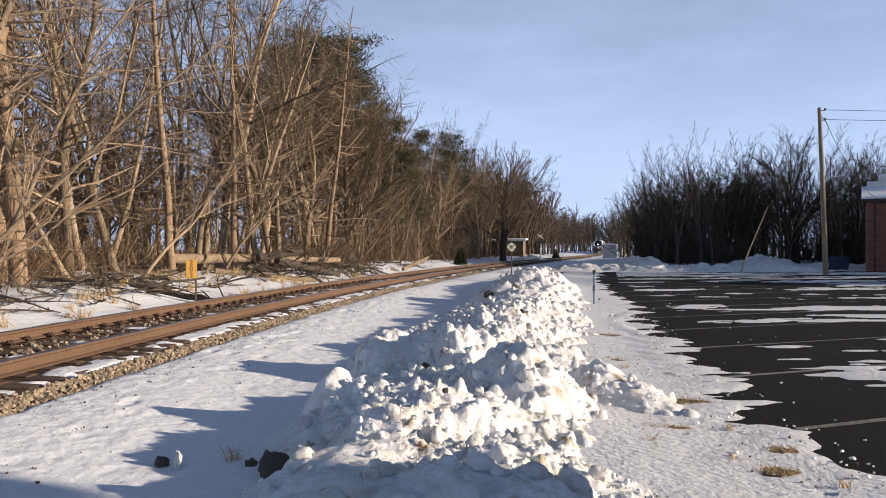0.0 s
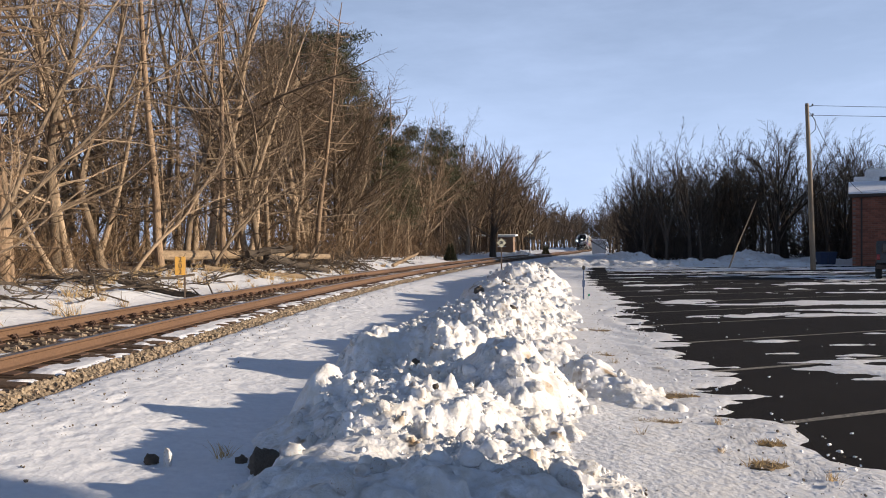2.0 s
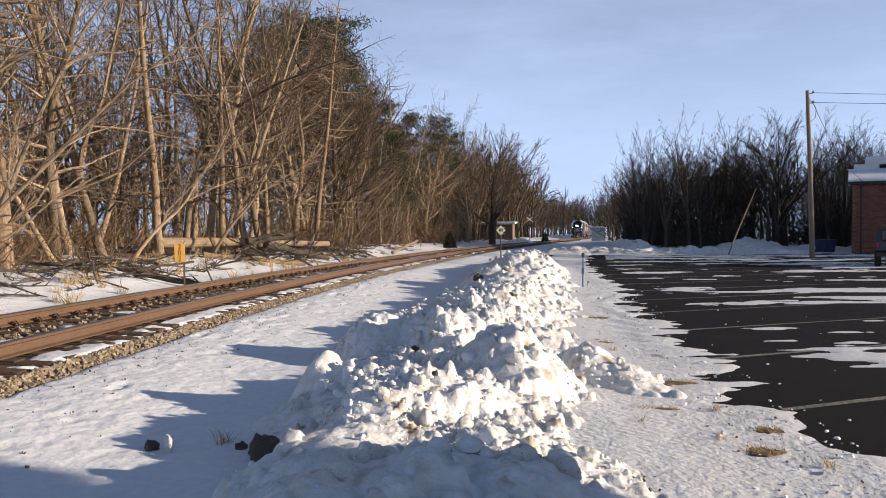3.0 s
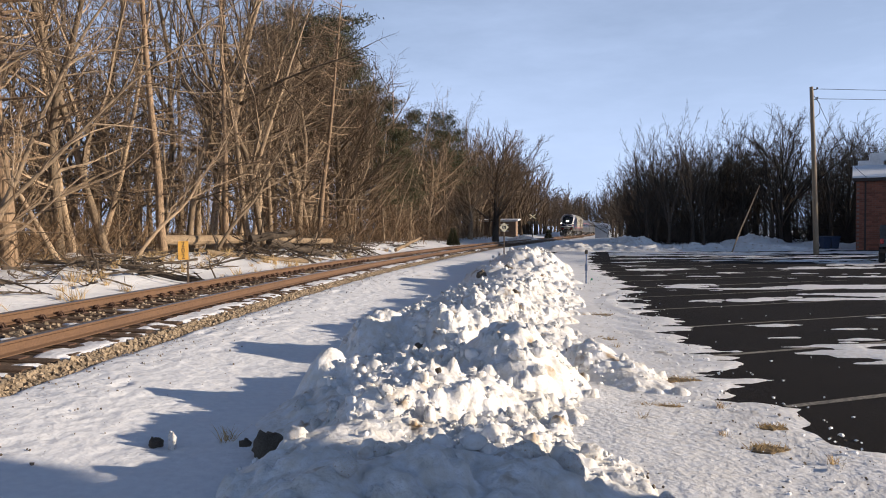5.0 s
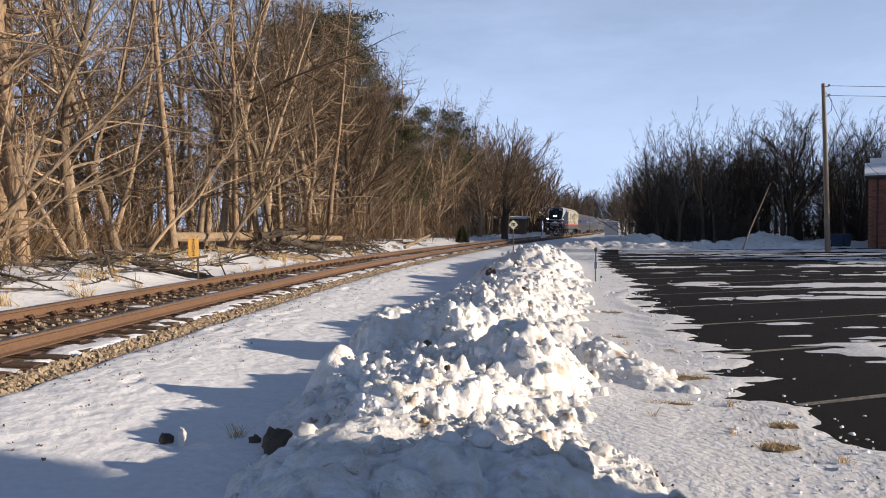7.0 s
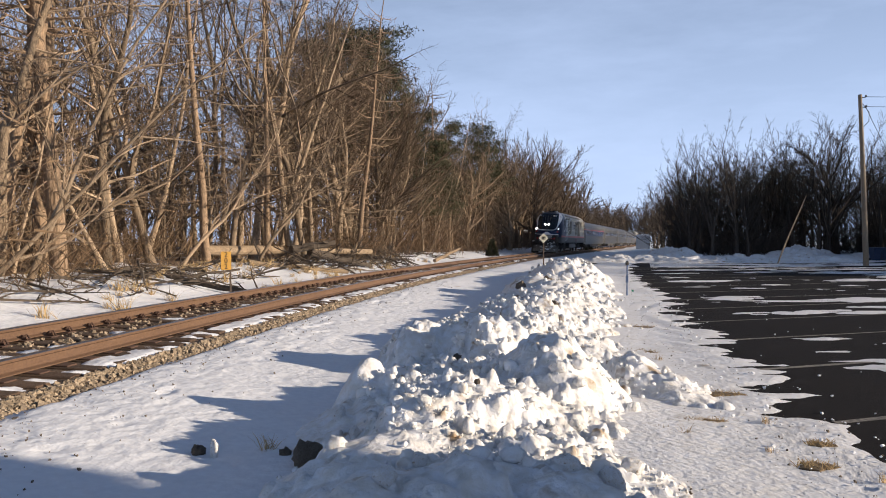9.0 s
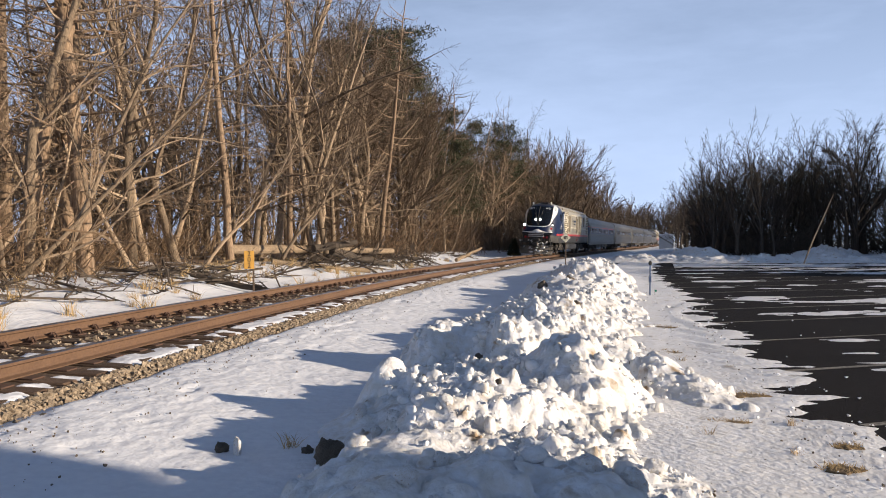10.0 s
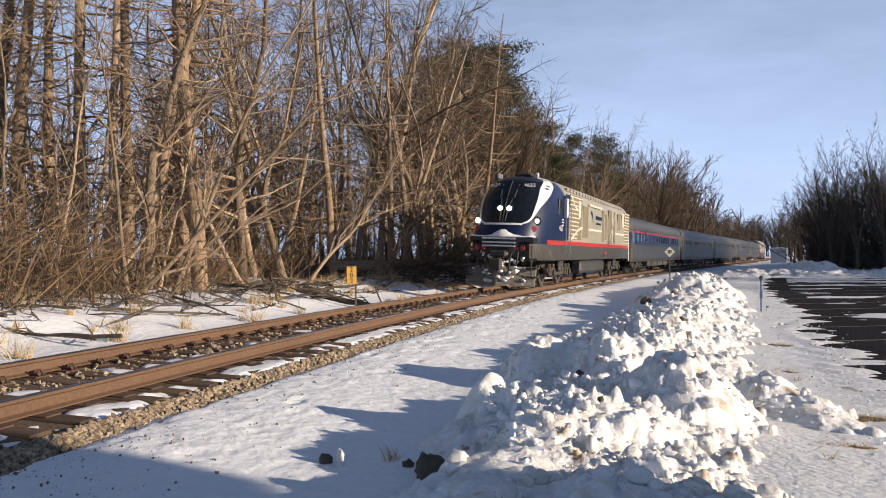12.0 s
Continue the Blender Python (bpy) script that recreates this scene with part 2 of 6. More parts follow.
def sheet(name, xs, ys, z, mat, keep=None, smooth_faces=True):
    """A height field over the grid xs, ys."""
    nx, ny = len(xs), len(ys)
    gx, gy = np.meshgrid(xs, ys)
    v = np.stack([gx, gy, z], -1).reshape(-1, 3)
    i = np.arange(nx * ny).reshape(ny, nx)
    q = np.stack([i[:-1, :-1], i[:-1, 1:], i[1:, 1:], i[1:, :-1]], -1).reshape(-1, 4)
    if keep is not None:
        k = keep.ravel()
        q = q[k[q].any(1)]
    me = bpy.data.meshes.new(name)
    me.vertices.add(len(v))
    me.vertices.foreach_set("co", v.ravel())
    me.loops.add(len(q) * 4)
    me.loops.foreach_set("vertex_index", q.ravel().astype(np.int32))
    me.polygons.add(len(q))
    me.polygons.foreach_set("loop_start", np.arange(0, len(q) * 4, 4, dtype=np.int32))
    me.polygons.foreach_set("use_smooth", np.full(len(q), smooth_faces))
    me.materials.append(mat)
    me.update(calc_edges=True)
    me.validate()
    return me


# ---- the line of the track ----
BEND_Y = np.array([-400, -60, 0, 7, 15, 22, 27, 33, 42, 50, 58, 68, 80, 110, 160, 200, 300, 600])
BEND = np.array([-0.03, -0.01, 0.03, 0.065, 0.1, 0.125, 0.155, 0.175, 0.19, 0.205, 0.215, 0.238, 0.255, 0.27, 0.268, 0.25, 0.24, 0.24])
LINE_Y = np.arange(-400, 600, 0.25)
LINE_X = np.concatenate([[0], np.cumsum(np.interp(LINE_Y[:-1] + 0.125, BEND_Y, BEND) * 0.25)])
LINE_X += -5.6 - np.interp(7.0, LINE_Y, LINE_X)
LINE_S = np.concatenate([[0], np.cumsum(np.hypot(np.diff(LINE_X), 0.25))])
LINE_S -= np.interp(0.0, LINE_Y, LINE_S)
RAIL_NEAR, RAIL_FAR, RAIL_H = 0.46, 0.52, 0.17
CANT = (RAIL_FAR - RAIL_NEAR) / 1.508
RAIL_MID = (RAIL_NEAR + RAIL_FAR) / 2


def track_x(y):
    return np.interp(y, LINE_Y, LINE_X)


def on_line(s, off=0.0, up=0.0):
    """The place at the length s along the track, off to the right of its middle and up from the rail plane, and the heading."""
    y = np.interp(s, LINE_S, LINE_Y)
    x, b = np.interp(y, LINE_Y, LINE_X), np.arctan(np.interp(y, BEND_Y, BEND))
    return np.array([x + off * np.cos(b), y - off * np.sin(b), RAIL_MID - off * CANT + up]), b


def off_track(x, y):
    return (x - track_x(y)) * np.cos(np.arctan(np.interp(y, BEND_Y, BEND)))


PILE_Y = np.array([1.5, 3.0, 4.5, 6.0, 8.0, 9.5, 11.3, 14, 18, 24, 30, 36, 42, 47])
PILE_X = np.array([0.5, 0.35, 0.15, -0.05, 0.1, 0.25, 0.6, 1.15, 1.9, 2.8, 3.6, 4.3, 4.9, 5.4])
PILE_W = np.array([1.3, 1.4, 1.5, 1.5, 1.5, 1.5, 1.6, 1.65, 1.7, 1.75, 1.8, 1.7, 1.4, 0.9])
PILE_H = np.array([0.1, 0.2, 0.24, 0.26, 0.3, 0.32, 0.42, 0.52, 0.5, 0.58, 0.7, 0.72, 0.4, 0.0])
# heaps along the bank: middle, half widths, height
HEAPS = ((-0.1, 4.3, 1.25, 1.5, 0.42), (-0.15, 6.3, 1.1, 1.25, 0.46), (0.75, 7.5, 0.8, 0.95, 0.54), (-0.9, 7.2, 0.5, 0.55, 0.3), (0.2, 9.9, 0.75, 0.85, 0.70), (-0.75, 9.9, 0.55, 0.6, 0.5), (0.9, 12.6, 0.9, 1.5, 0.66), (-0.2, 13.5, 0.7, 2.2, 0.35), (1.7, 17.0, 1.2, 1.8, 0.6), (2.8, 23.5, 1.4, 2.6, 0.76), (3.9, 31.0, 1.5, 3.5, 0.85))
EDGE_Y = np.array([-40, 0, 5.7, 6.8, 7.5, 9.4, 11.9, 14.2, 21.8, 39.2, 60, 63])
EDGE_X = np.array([3.2, 3.2, 3.25, 3.3, 3.15, 3.6, 3.75, 4.2, 5.35, 7.9, 12.5, 13.0])
LOT_FAR, LOT_RIGHT = 62.0, 75.0


def ground_z(x, y):
    """The lie of the land: the lot at 0, the track on its low bank, the rising wood floor beyond."""
    x, y = np.asarray(x, float), np.asarray(y, float)
    d = off_track(x, y)
    z = 0.17 * (1 - smooth(d, 1.7, 4.0)) + 0.02 * (fbm(x * 0.8, y * 0.8, 3) - 0.5) * smooth(np.abs(d), 1.9, 2.6)
    z = z + smooth(-d, 2.2, 6.5) * 0.55 + smooth(-d, 6.5, 16) * 0.35
    z = z + smooth(-d, 2.4, 4) * 0.16 * (fbm(x * 0.45, y * 0.45, 11) - 0.5) * 2
    z = z - 0.07 * smooth(x, np.interp(y, EDGE_Y, EDGE_X) - 0.9, np.interp(y, EDGE_Y, EDGE_X) + 0.2) * (y < LOT_FAR + 1)
    z = z + 0.4 * smooth(y, 62, 90) * smooth(d, 3, 8) + 0.15 * smooth(y, 80, 300)
    return z - 0.12 * (np.abs(d) < 1.62)


def spread(near, far, step, grow):
    out = [near]
    while out[-1] < far:
        out.append(out[-1] + step)
        step *= grow
    return out


xs = np.array(sorted(set([-v for v in spread(16, 2500, 0.5, 1.12)] + list(np.arange(-16, 16, 0.2)) + spread(16, 2500, 0.5, 1.12))))
ys = np.array(sorted(set([-v for v in spread(0, 2500, 0.5, 1.15)] + list(np.arange(0, 60, 0.25)) + spread(60, 2500, 0.4, 1.07))))
gx, gy = np.meshgrid(xs, ys)
ground = thing("ground", "uneven snow-covered ground along the railway", "ground", kind="structure", data=sheet("ground", xs, ys, ground_z(gx, gy), SNOW))

# wood floor of leaf litter under the trees, with snow between
xs, ys = np.arange(-70, 16, 0.5), np.arange(-20, 190, 0.6)
gx, gy = np.meshgrid(xs, ys)
gd = off_track(gx, gy)
zz = ground_z(gx, gy) + 0.1 * smooth(-gd, 6.4, 9.0) * fbm(gx * 0.7, gy * 0.7, 21) + 0.035 - 0.16 * smooth(gd, -9.0, -6.0)
thing("wood_floor", "brown leaf litter and snow under the bare trees", "ground", kind="structure", data=sheet("wood_floor", xs, ys, zz, LITTER, keep=gd < -6.0))

# ---- parking lot ----
xs, ys = np.arange(1.5, LOT_RIGHT, 1.2), np.arange(-30, LOT_FAR, 1.2)
gx, gy = np.meshgrid(xs, ys)
lot = thing("parking_lot", "black asphalt parking lot with melting snow streaks", "parking lot", kind="structure", data=sheet("parking_lot", xs, ys, 0 * gx, ASPHALT, keep=gx > np.interp(gy, EDGE_Y, EDGE_X) - 2.2))

STALL = Vector((0.93, 0.36, 0)).normalized()
for k in range(-1, 14):
    base = Vector((3.0, 6.9 + 2.72 * k, 0.004))
    base += STALL * max(0.0, float(np.interp(base.y, EDGE_Y, EDGE_X)) - 3.0)
    side = Vector((-STALL.y, STALL.x, 0)) * 0.045
    pts = [base + STALL * u for u in np.linspace(0, 9.0, 10)]
    wob = [side * (1 + 0.25 * math.sin(7 * i + k)) for i in range(10)]
    bag = Bag().add([p - w for p, w in zip(pts, wob)] + [p + w for p, w in zip(pts, wob)], [(i, i + 1, 11 + i, 10 + i) for i in range(9)])
    part("parking_line", bag, PAINT_WORN, lot)

# trodden snow along the lot's edge, and thin drifts left on the asphalt
ys = np.array(spread(1.0, 66, 0.055, 1.0075))
xs = np.array(spread(1.0, 62, 0.06, 1.0095))
gx, gy = np.meshgrid(xs, ys)
edge = np.interp(gy, EDGE_Y, EDGE_X)
rag = 0.95 * (fbm(gx * 0.7, gy * 2.2, 31, 6) - 0.5) * 2 + 0.5 * (fbm(gx * 2.2, gy * 8, 35, 4) - 0.5)
apron = 0.035 * smooth(edge - gx + rag * smooth(gy, 2, 9), -0.12, 0.22) + 0.05 * smooth(edge - 0.6 - gx, 0, 1.5)
rut = 0.018 * np.sin((gy * 0.95 - gx * 0.2) * 2 * np.pi / 0.16) * smooth(edge - gx, 0.2, 0.5) * smooth(gx - edge, -1.0, -0.6)
u, v = gx * STALL.x + gy * STALL.y * 0.7, gy - gx * 0.12
streak = fbm(u * 0.25, v * 0.9, 41, 6) * 0.62 + fbm(u * 0.9, v * 3.6, 47, 5) * 0.38
cover = 0.605 - 0.055 * smooth(gy, 13, 26) - 0.12 * smooth(gy, 45, 58)
drift = 0.03 * smooth(streak, cover, cover + 0.05) * smooth(gx - edge, 0.5, 2.0)
drift = drift * (1 - 0.35 * smooth(gx, 30, 50))
lump = 0.02 * (fbm(gx * 7, gy * 7, 51, 3) - 0.5) * smooth(edge - gx, -0.3, 0.3)
zz = np.where(gx > edge + 1.2, 0, apron + rut) + drift + lump - 0.012
zz = np.where(gy > LOT_FAR - 3, zz + 0.05 * smooth(gy, LOT_FAR - 3, LOT_FAR) * fbm(gx, gy, 55), zz)
thing("lot_snow", "thin ragged snow and slush left on the parking lot", "snow", kind="structure", data=sheet("lot_snow", xs, ys, zz, SNOW_LOT, keep=(zz > -0.006) & (gx > np.where(gy < 46, np.interp(gy, PILE_Y, PILE_X), edge - 2.5))))


# crusted snow between the track and the bank, trodden along the ballast
ys = np.array(spread(2.0, 30, 0.05, 1.006))
us = np.linspace(1.66, 6.2, 95)
gu, gy = np.meshgrid(us, ys)
gx = track_x(gy) + gu / np.cos(np.arctan(np.interp(gy, BEND_Y, BEND)))
crust = 0.05 * (fbm(gx * 2.6 + gy, gy * 2.6, 57, 4) - 0.5) * (1 - smooth(gu, 1.9, 3.4)) + 0.018 * (fbm(gx * 1.2, gy * 3.5, 58, 4) - 0.5)
pits = -0.03 * smooth(fbm(gx * 4.2, gy * 4.2, 59, 2), 0.66, 0.78) * (1 - smooth(gu, 2.2, 3.6))
crust_mesh = sheet("snow_crust", us, ys, ground_z(gx, gy) + 0.02 + crust + pits - 0.04 * (1 - smooth(gu, 1.66, 1.8)) - 0.05 * smooth(gu, 5.9, 6.2), SNOW)
co = np.empty(len(crust_mesh.vertices) * 3)
crust_mesh.vertices.foreach_get("co", co)
co[0::3] = gx.ravel()
crust_mesh.vertices.foreach_set("co", co)
thing("snow_crust", "crusted trodden snow between the ballast and the bank", "snow", kind="structure", data=crust_mesh)


# ---- plowed snow bank ----
def pile_z(x, y, rng):
    c, w, h = (np.interp(y, PILE_Y, a) for a in (PILE_X, PILE_W, PILE_H))
    u = (x - c) / w + 0.5 * (fbm(x * 0.9, y * 0.9, 61, 3) - 0.5) + 0.16 * (fbm(x * 3.1, y * 3.1, 62, 3) - 0.5)
    body = np.clip(1 - u * u, 0, 1)
    body = np.where(u < 0, body**0.8, body**1.25)
    big = fbm(x * 1.15 + 5, y * 1.15, 67, 3)
    billow = np.abs(2 * fbm(x * 1.7, y * 1.7, 68, 3) - 1)
    z = h * body
    for hx, hy, wx, wy, hh in HEAPS:
        q = np.clip(1 - ((x - hx) / wx + 0.35 * (big - 0.5)) ** 2 - ((y - hy) / wy + 0.35 * (billow - 0.4)) ** 2, 0, 1) ** 0.75
        z = np.maximum(z, hh * q) + 0.12 * np.minimum(z, hh * q)
    z = z * (0.5 + 0.8 * big + 0.3 * billow)
    # a second lobe pushed out to the lot
    lobe = np.exp(-(((x - 1.85 - (y - 8.6) * -0.35) / 0.42) ** 2) - ((y - 8.6) / 0.9) ** 2)
    z = np.maximum(z, 0.34 * lobe * (0.6 + 0.8 * fbm(x * 3, y * 3, 71)))
    for px, py, ph, pr in ((0.2, 9.3, 0.26, 0.25), (-1.0, 7.1, 0.2, 0.2), (-0.35, 5.6, 0.16, 0.4), (0.95, 7.9, 0.14, 0.5), (-0.55, 10.2, 0.22, 0.4), (1.4, 22.0, 0.2, 0.7), (-0.75, 8.6, -0.28, 0.35)):
        z = z + ph * np.exp(-((x - px) ** 2 + (y - py) ** 2) / pr**2) * smooth(z, 0.03, 0.15)
    return np.maximum(z, 0)


def clods(xs, ys, z, count, sizes, rng, limit=0.04):
    """Presses broken lumps of snow into a height field, thickest in clusters."""
    base = z.copy()
    for _ in range(count):
        cy = rng.uniform(ys[0], ys[-1])
        cx = np.interp(cy, PILE_Y, PILE_X) + rng.normal(0.22, 0.6) * np.interp(cy, PILE_Y, PILE_W)
        r = sizes[0] * (sizes[1] / sizes[0]) ** (rng.random() ** 2.6)
        if fbm(np.array([cx * 1.3]), np.array([cy * 1.3]), 73, 2)[0] < rng.uniform(0.25, 0.6):
            continue
        i0, i1 = np.searchsorted(xs, (cx - r, cx + r))
        j0, j1 = np.searchsorted(ys, (cy - r, cy + r))
        if i1 - i0 < 2 or j1 - j0 < 2:
            continue
        sub = z[j0:j1, i0:i1]
        zc = base[min(len(ys) - 1, (j0 + j1) // 2), min(len(xs) - 1, (i0 + i1) // 2)]
        if zc < limit and rng.random() > 0.3:
            continue
        dx, dy = xs[i0:i1][None] - cx, ys[j0:j1][:, None] - cy
        a, q, n = rng.uniform(0, 3.14), rng.uniform(0.5, 1.0), rng.uniform(1.3, 3.2)
        du, dv = np.abs(dx * math.cos(a) + dy * math.sin(a)) / r, np.abs(dy * math.cos(a) - dx * math.sin(a)) / (q * r)
        ru = du**n + dv**n
        top = zc + r * rng.uniform(-0.4, 0.1) + r * 0.5 * np.clip(1 - ru, 0, 1) ** rng.uniform(0.35, 0.8) + (dx * rng.normal(0, 0.3) + dy * rng.normal(0, 0.3))
        np.copyto(sub, np.where(ru < 1, np.maximum(sub, top), sub))
    return z


BANK_TOP = []


def bank_sheet(name, xs, ys, count, sizes):
    gx, gy = np.meshgrid(xs, ys)
    zz = pile_z(gx, gy, rng)
    on = smooth(zz, 0.02, 0.12)
    zz = clods(xs, ys, zz, count, sizes, rng)
    crumb = 1.2 * np.abs(2 * fbm(gx * 6, gy * 6, 75, 4) - 1) + 0.35
    zz = zz + on * (0.085 * (crumb - 0.6) * smooth(fbm(gx, gy, 77, 2), 0.35, 0.6) + 0.03 * (fbm(gx * 14, gy * 14, 78, 2) - 0.5)) - 0.035
    BANK_TOP.append((xs, ys, zz, zz + np.maximum(0, ground_z(gx, gy))))
    return sheet(name, xs, ys, BANK_TOP[-1][3], SNOW_DIRTY, keep=zz > -0.03)


def lump_bag(count, sizes, near, far, grid, r):
    """Broken lumps of hard snow lying on the bank, from crumbs to blocks."""
    xs, ys, thick, top = grid
    bag, shapes = Bag(), []
    for k in range(24):
        bm = bmesh.new()
        bmesh.ops.create_icosphere(bm, subdivisions=2 if k < 8 else 1, radius=1)
        bm.verts.ensure_lookup_table()
        v = np.array([tuple(q.co) for q in bm.verts])
        f = [tuple(q.index for q in p.verts) for p in bm.faces]
        bm.free()
        cut = r.normal(0, 1, (7, 3))
        cut /= np.linalg.norm(cut, axis=1)[:, None]
        for c in cut:
            v = v - np.clip(v @ c - r.uniform(0.45, 0.85), 0, None)[:, None] * c
        shapes.append((v * r.uniform(0.6, 1.15, 3) + r.normal(0, 0.035, v.shape), f))
    for _ in range(count):
        y = near + (far - near) * r.random() ** 1.5
        w = np.interp(y, PILE_Y, PILE_W)
        x = np.interp(y, PILE_Y, PILE_X) + w * r.normal(0.2, 0.62)
        i, j = np.searchsorted(xs, x), np.searchsorted(ys, y)
        if not (0 < i < len(xs) and 0 < j < len(ys)):
            continue
        t = thick[j, i]
        if (t < 0.02 and r.random() > 0.25) or fbm(np.array([x * 1.6]), np.array([y * 1.6]), 173, 3)[0] < r.uniform(0.36, 0.6):
            continue
        s = sizes[0] * (sizes[1] / sizes[0]) ** (r.random() ** 2.8) * (1.0 if t > 0.12 else 0.55)
        v, f = shapes[r.integers(8) if s > 0.04 else 8 + r.integers(16)]
        turn = np.array(Euler(r.uniform(0, 6.28, 3)).to_matrix())
        bag.add((v * s) @ turn + (x, y, top[j, i] + s * r.uniform(-0.25, 0.45)), f)
    return bag


rng = np.random.default_rng(5)
bank = thing("snow_bank", "lumpy plowed snow bank streaked with dirt beside the lot", "snow bank", data=bank_sheet("snow_bank", np.arange(-2.6, 3.4, 0.028), np.array(spread(1.8, 15.5, 0.025, 1.0026)), 14000, (0.015, 0.095)))
part("far_bank", bank_sheet("far_bank", np.arange(-0.9, 8.0, 0.06), np.array(spread(15.4, 48, 0.06, 1.004)), 8000, (0.035, 0.14)), None, bank)

tagged(part("snow_lumps", lump_bag(6500, (0.012, 0.085), 4.4, 15.4, BANK_TOP[0], np.random.default_rng(6)), SNOW_DIRTY, bank, smooth=True), "broken lumps of hard snow", kind="stuff")
tagged(part("snow_lumps", lump_bag(3000, (0.03, 0.15), 15.4, 46, BANK_TOP[1], np.random.default_rng(7)), SNOW_DIRTY, bank, smooth=True), "broken lumps of hard snow", kind="stuff")

# plowed berm and heaps at the far end of the lot
def mound(name, label, cx, cy, rx, ry, h, seed, step=0.12, mat=SNOW_DIRTY, flat=1.0):
    xs, ys = np.arange(cx - rx, cx + rx, step), np.arange(cy - ry, cy + ry, step)
    gx, gy = np.meshgrid(xs, ys)
    q = np.clip(1 - np.abs((gx - cx) / rx) ** (2 * flat) - ((gy - cy) / ry) ** 2, 0, 1)
    z = h * q * (0.3 + 1.1 * fbm(gx * 0.8, gy * 0.8, seed, 5)) * (0.55 + 0.9 * fbm(gx * 2.6, gy * 2.6, seed + 7, 4)) - 0.03
    return thing(name, label, "snow heap", data=sheet(name, xs, ys, z + ground_z(gx, gy), mat, keep=z > -0.02))


# ---- railway track ----
track = thing("railway_track", "rusty single railway track on timber ties and ballast", "railway track", kind="structure")
S_MARKS = np.concatenate([np.arange(-60, 70, 0.6), np.arange(70, 330, 2.0)])


def swept(profile, marks, off, slot_of=None, up=0.0):
    rings = []
    for s in marks:
        o, b = on_line(s, off, 0.0)
        across = np.array([math.cos(b), -math.sin(b), -CANT])
        rings.append([o + across * px + np.array([0, 0, pz + up]) for px, pz in profile])
    bag = Bag().loft(rings)
    n = len(profile)
    if slot_of:
        bag.m = [slot_of(i % n) if i < (len(marks) - 1) * n else 0 for i in range(len(bag.f))]
    return bag


RAIL = [(-0.072, -0.17), (0.072, -0.17), (0.072, -0.158), (0.02, -0.14), (0.009, -0.12), (0.009, -0.055), (0.034, -0.04), (0.036, -0.01), (0.026, 0.0),
        (-0.026, 0.0), (-0.036, -0.01), (-0.034, -0.04), (-0.009, -0.055), (-0.009, -0.12), (-0.02, -0.14), (-0.072, -0.158)]
for off in (0.754, -0.754):
    part("rail", swept(RAIL, S_MARKS, off, lambda i: 1 if i in (7, 8, 9) else 0), (RUST, RAIL_TOP), track, "rusty steel rail with a worn bright head")
BED = [(-2.6, -0.62), (-1.9, -0.34), (-1.55, -0.235), (-0.75, -0.215), (0, -0.225), (0.75, -0.215), (1.35, -0.22), (1.55, -0.25), (1.85, -0.36), (2.6, -0.62)]
part("ballast_bed", swept(BED, S_MARKS, 0.0), BALLAST_BED, track, "brown crushed stone bed")

tie_bag = Bag().box(-1.3, 1.3, -0.115, 0.115, -0.16, 0.0, bevel=0.012)
tie_mesh = tie_bag.mesh("tie", TIE)
plate_mesh = Bag().box(-0.19, 0.19, -0.095, 0.095, 0.0, 0.018, bevel=0.005).mesh("tie_plate", IRON)
clip = Bag()
clip.tube([(-0.05, -0.05, 0.02), (0.0, -0.055, 0.075), (0.05, -0.02, 0.06), (0.04, 0.02, 0.05), (-0.02, 0.05, 0.085), (-0.06, 0.05, 0.05), (-0.055, 0.02, 0.02)], 0.013, 5)
clip.box(-0.03, 0.045, -0.03, 0.03, 0.015, 0.05)
clip_mesh = clip.mesh("rail_clip", IRON)


def tie_pose(s, rnd):
    o, b = on_line(s, rnd.uniform(-0.05, 0.05), -RAIL_H - 0.02)
    return Matrix.Translation(o) @ pose(0, 0, 0, 0, math.degrees(CANT), -math.degrees(b) + rnd.uniform(-1, 1))


rnd = random.Random(3)
TIE_STEP = 0.495
far_ties = Bag()
for k in range(-16, 480):
    s = 2.0 + k * TIE_STEP
    m = tie_pose(s, rnd)
    if s < 62:
        tie = part("tie", tie_mesh, None, track, m=m)
        for off in (0.754, -0.754):
            if s < 45:
                part("tie_plate", plate_mesh, None, tie, m=pose(off, 0, 0))
            if s < 34:
                part("rail_clip", clip_mesh, None, tie, m=pose(off - 0.11, 0, 0.004) if off > 0 else pose(off + 0.11, 0, 0.004, 0, 0, 180))
    else:
        far_ties.add([m @ Vector(p) for p in tie_bag.v[0]], tie_bag.f)
tagged(part("far_ties", far_ties, TIE, track), kind="stuff")


def stone_shape(r, n=0):
    """A broken eight-cornered stone."""
    v = np.array([(x, y, z) for z in (-1, 1) for x, y in ((-1, -1), (1, -1), (1, 1), (-1, 1))], float)
    v *= r.uniform(0.35, 1.0, (8, 3)) * r.uniform(0.6, 1.0, 3)
    q = Euler(r.uniform(0, 6.28, 3)).to_matrix()
    return v @ np.array(q)


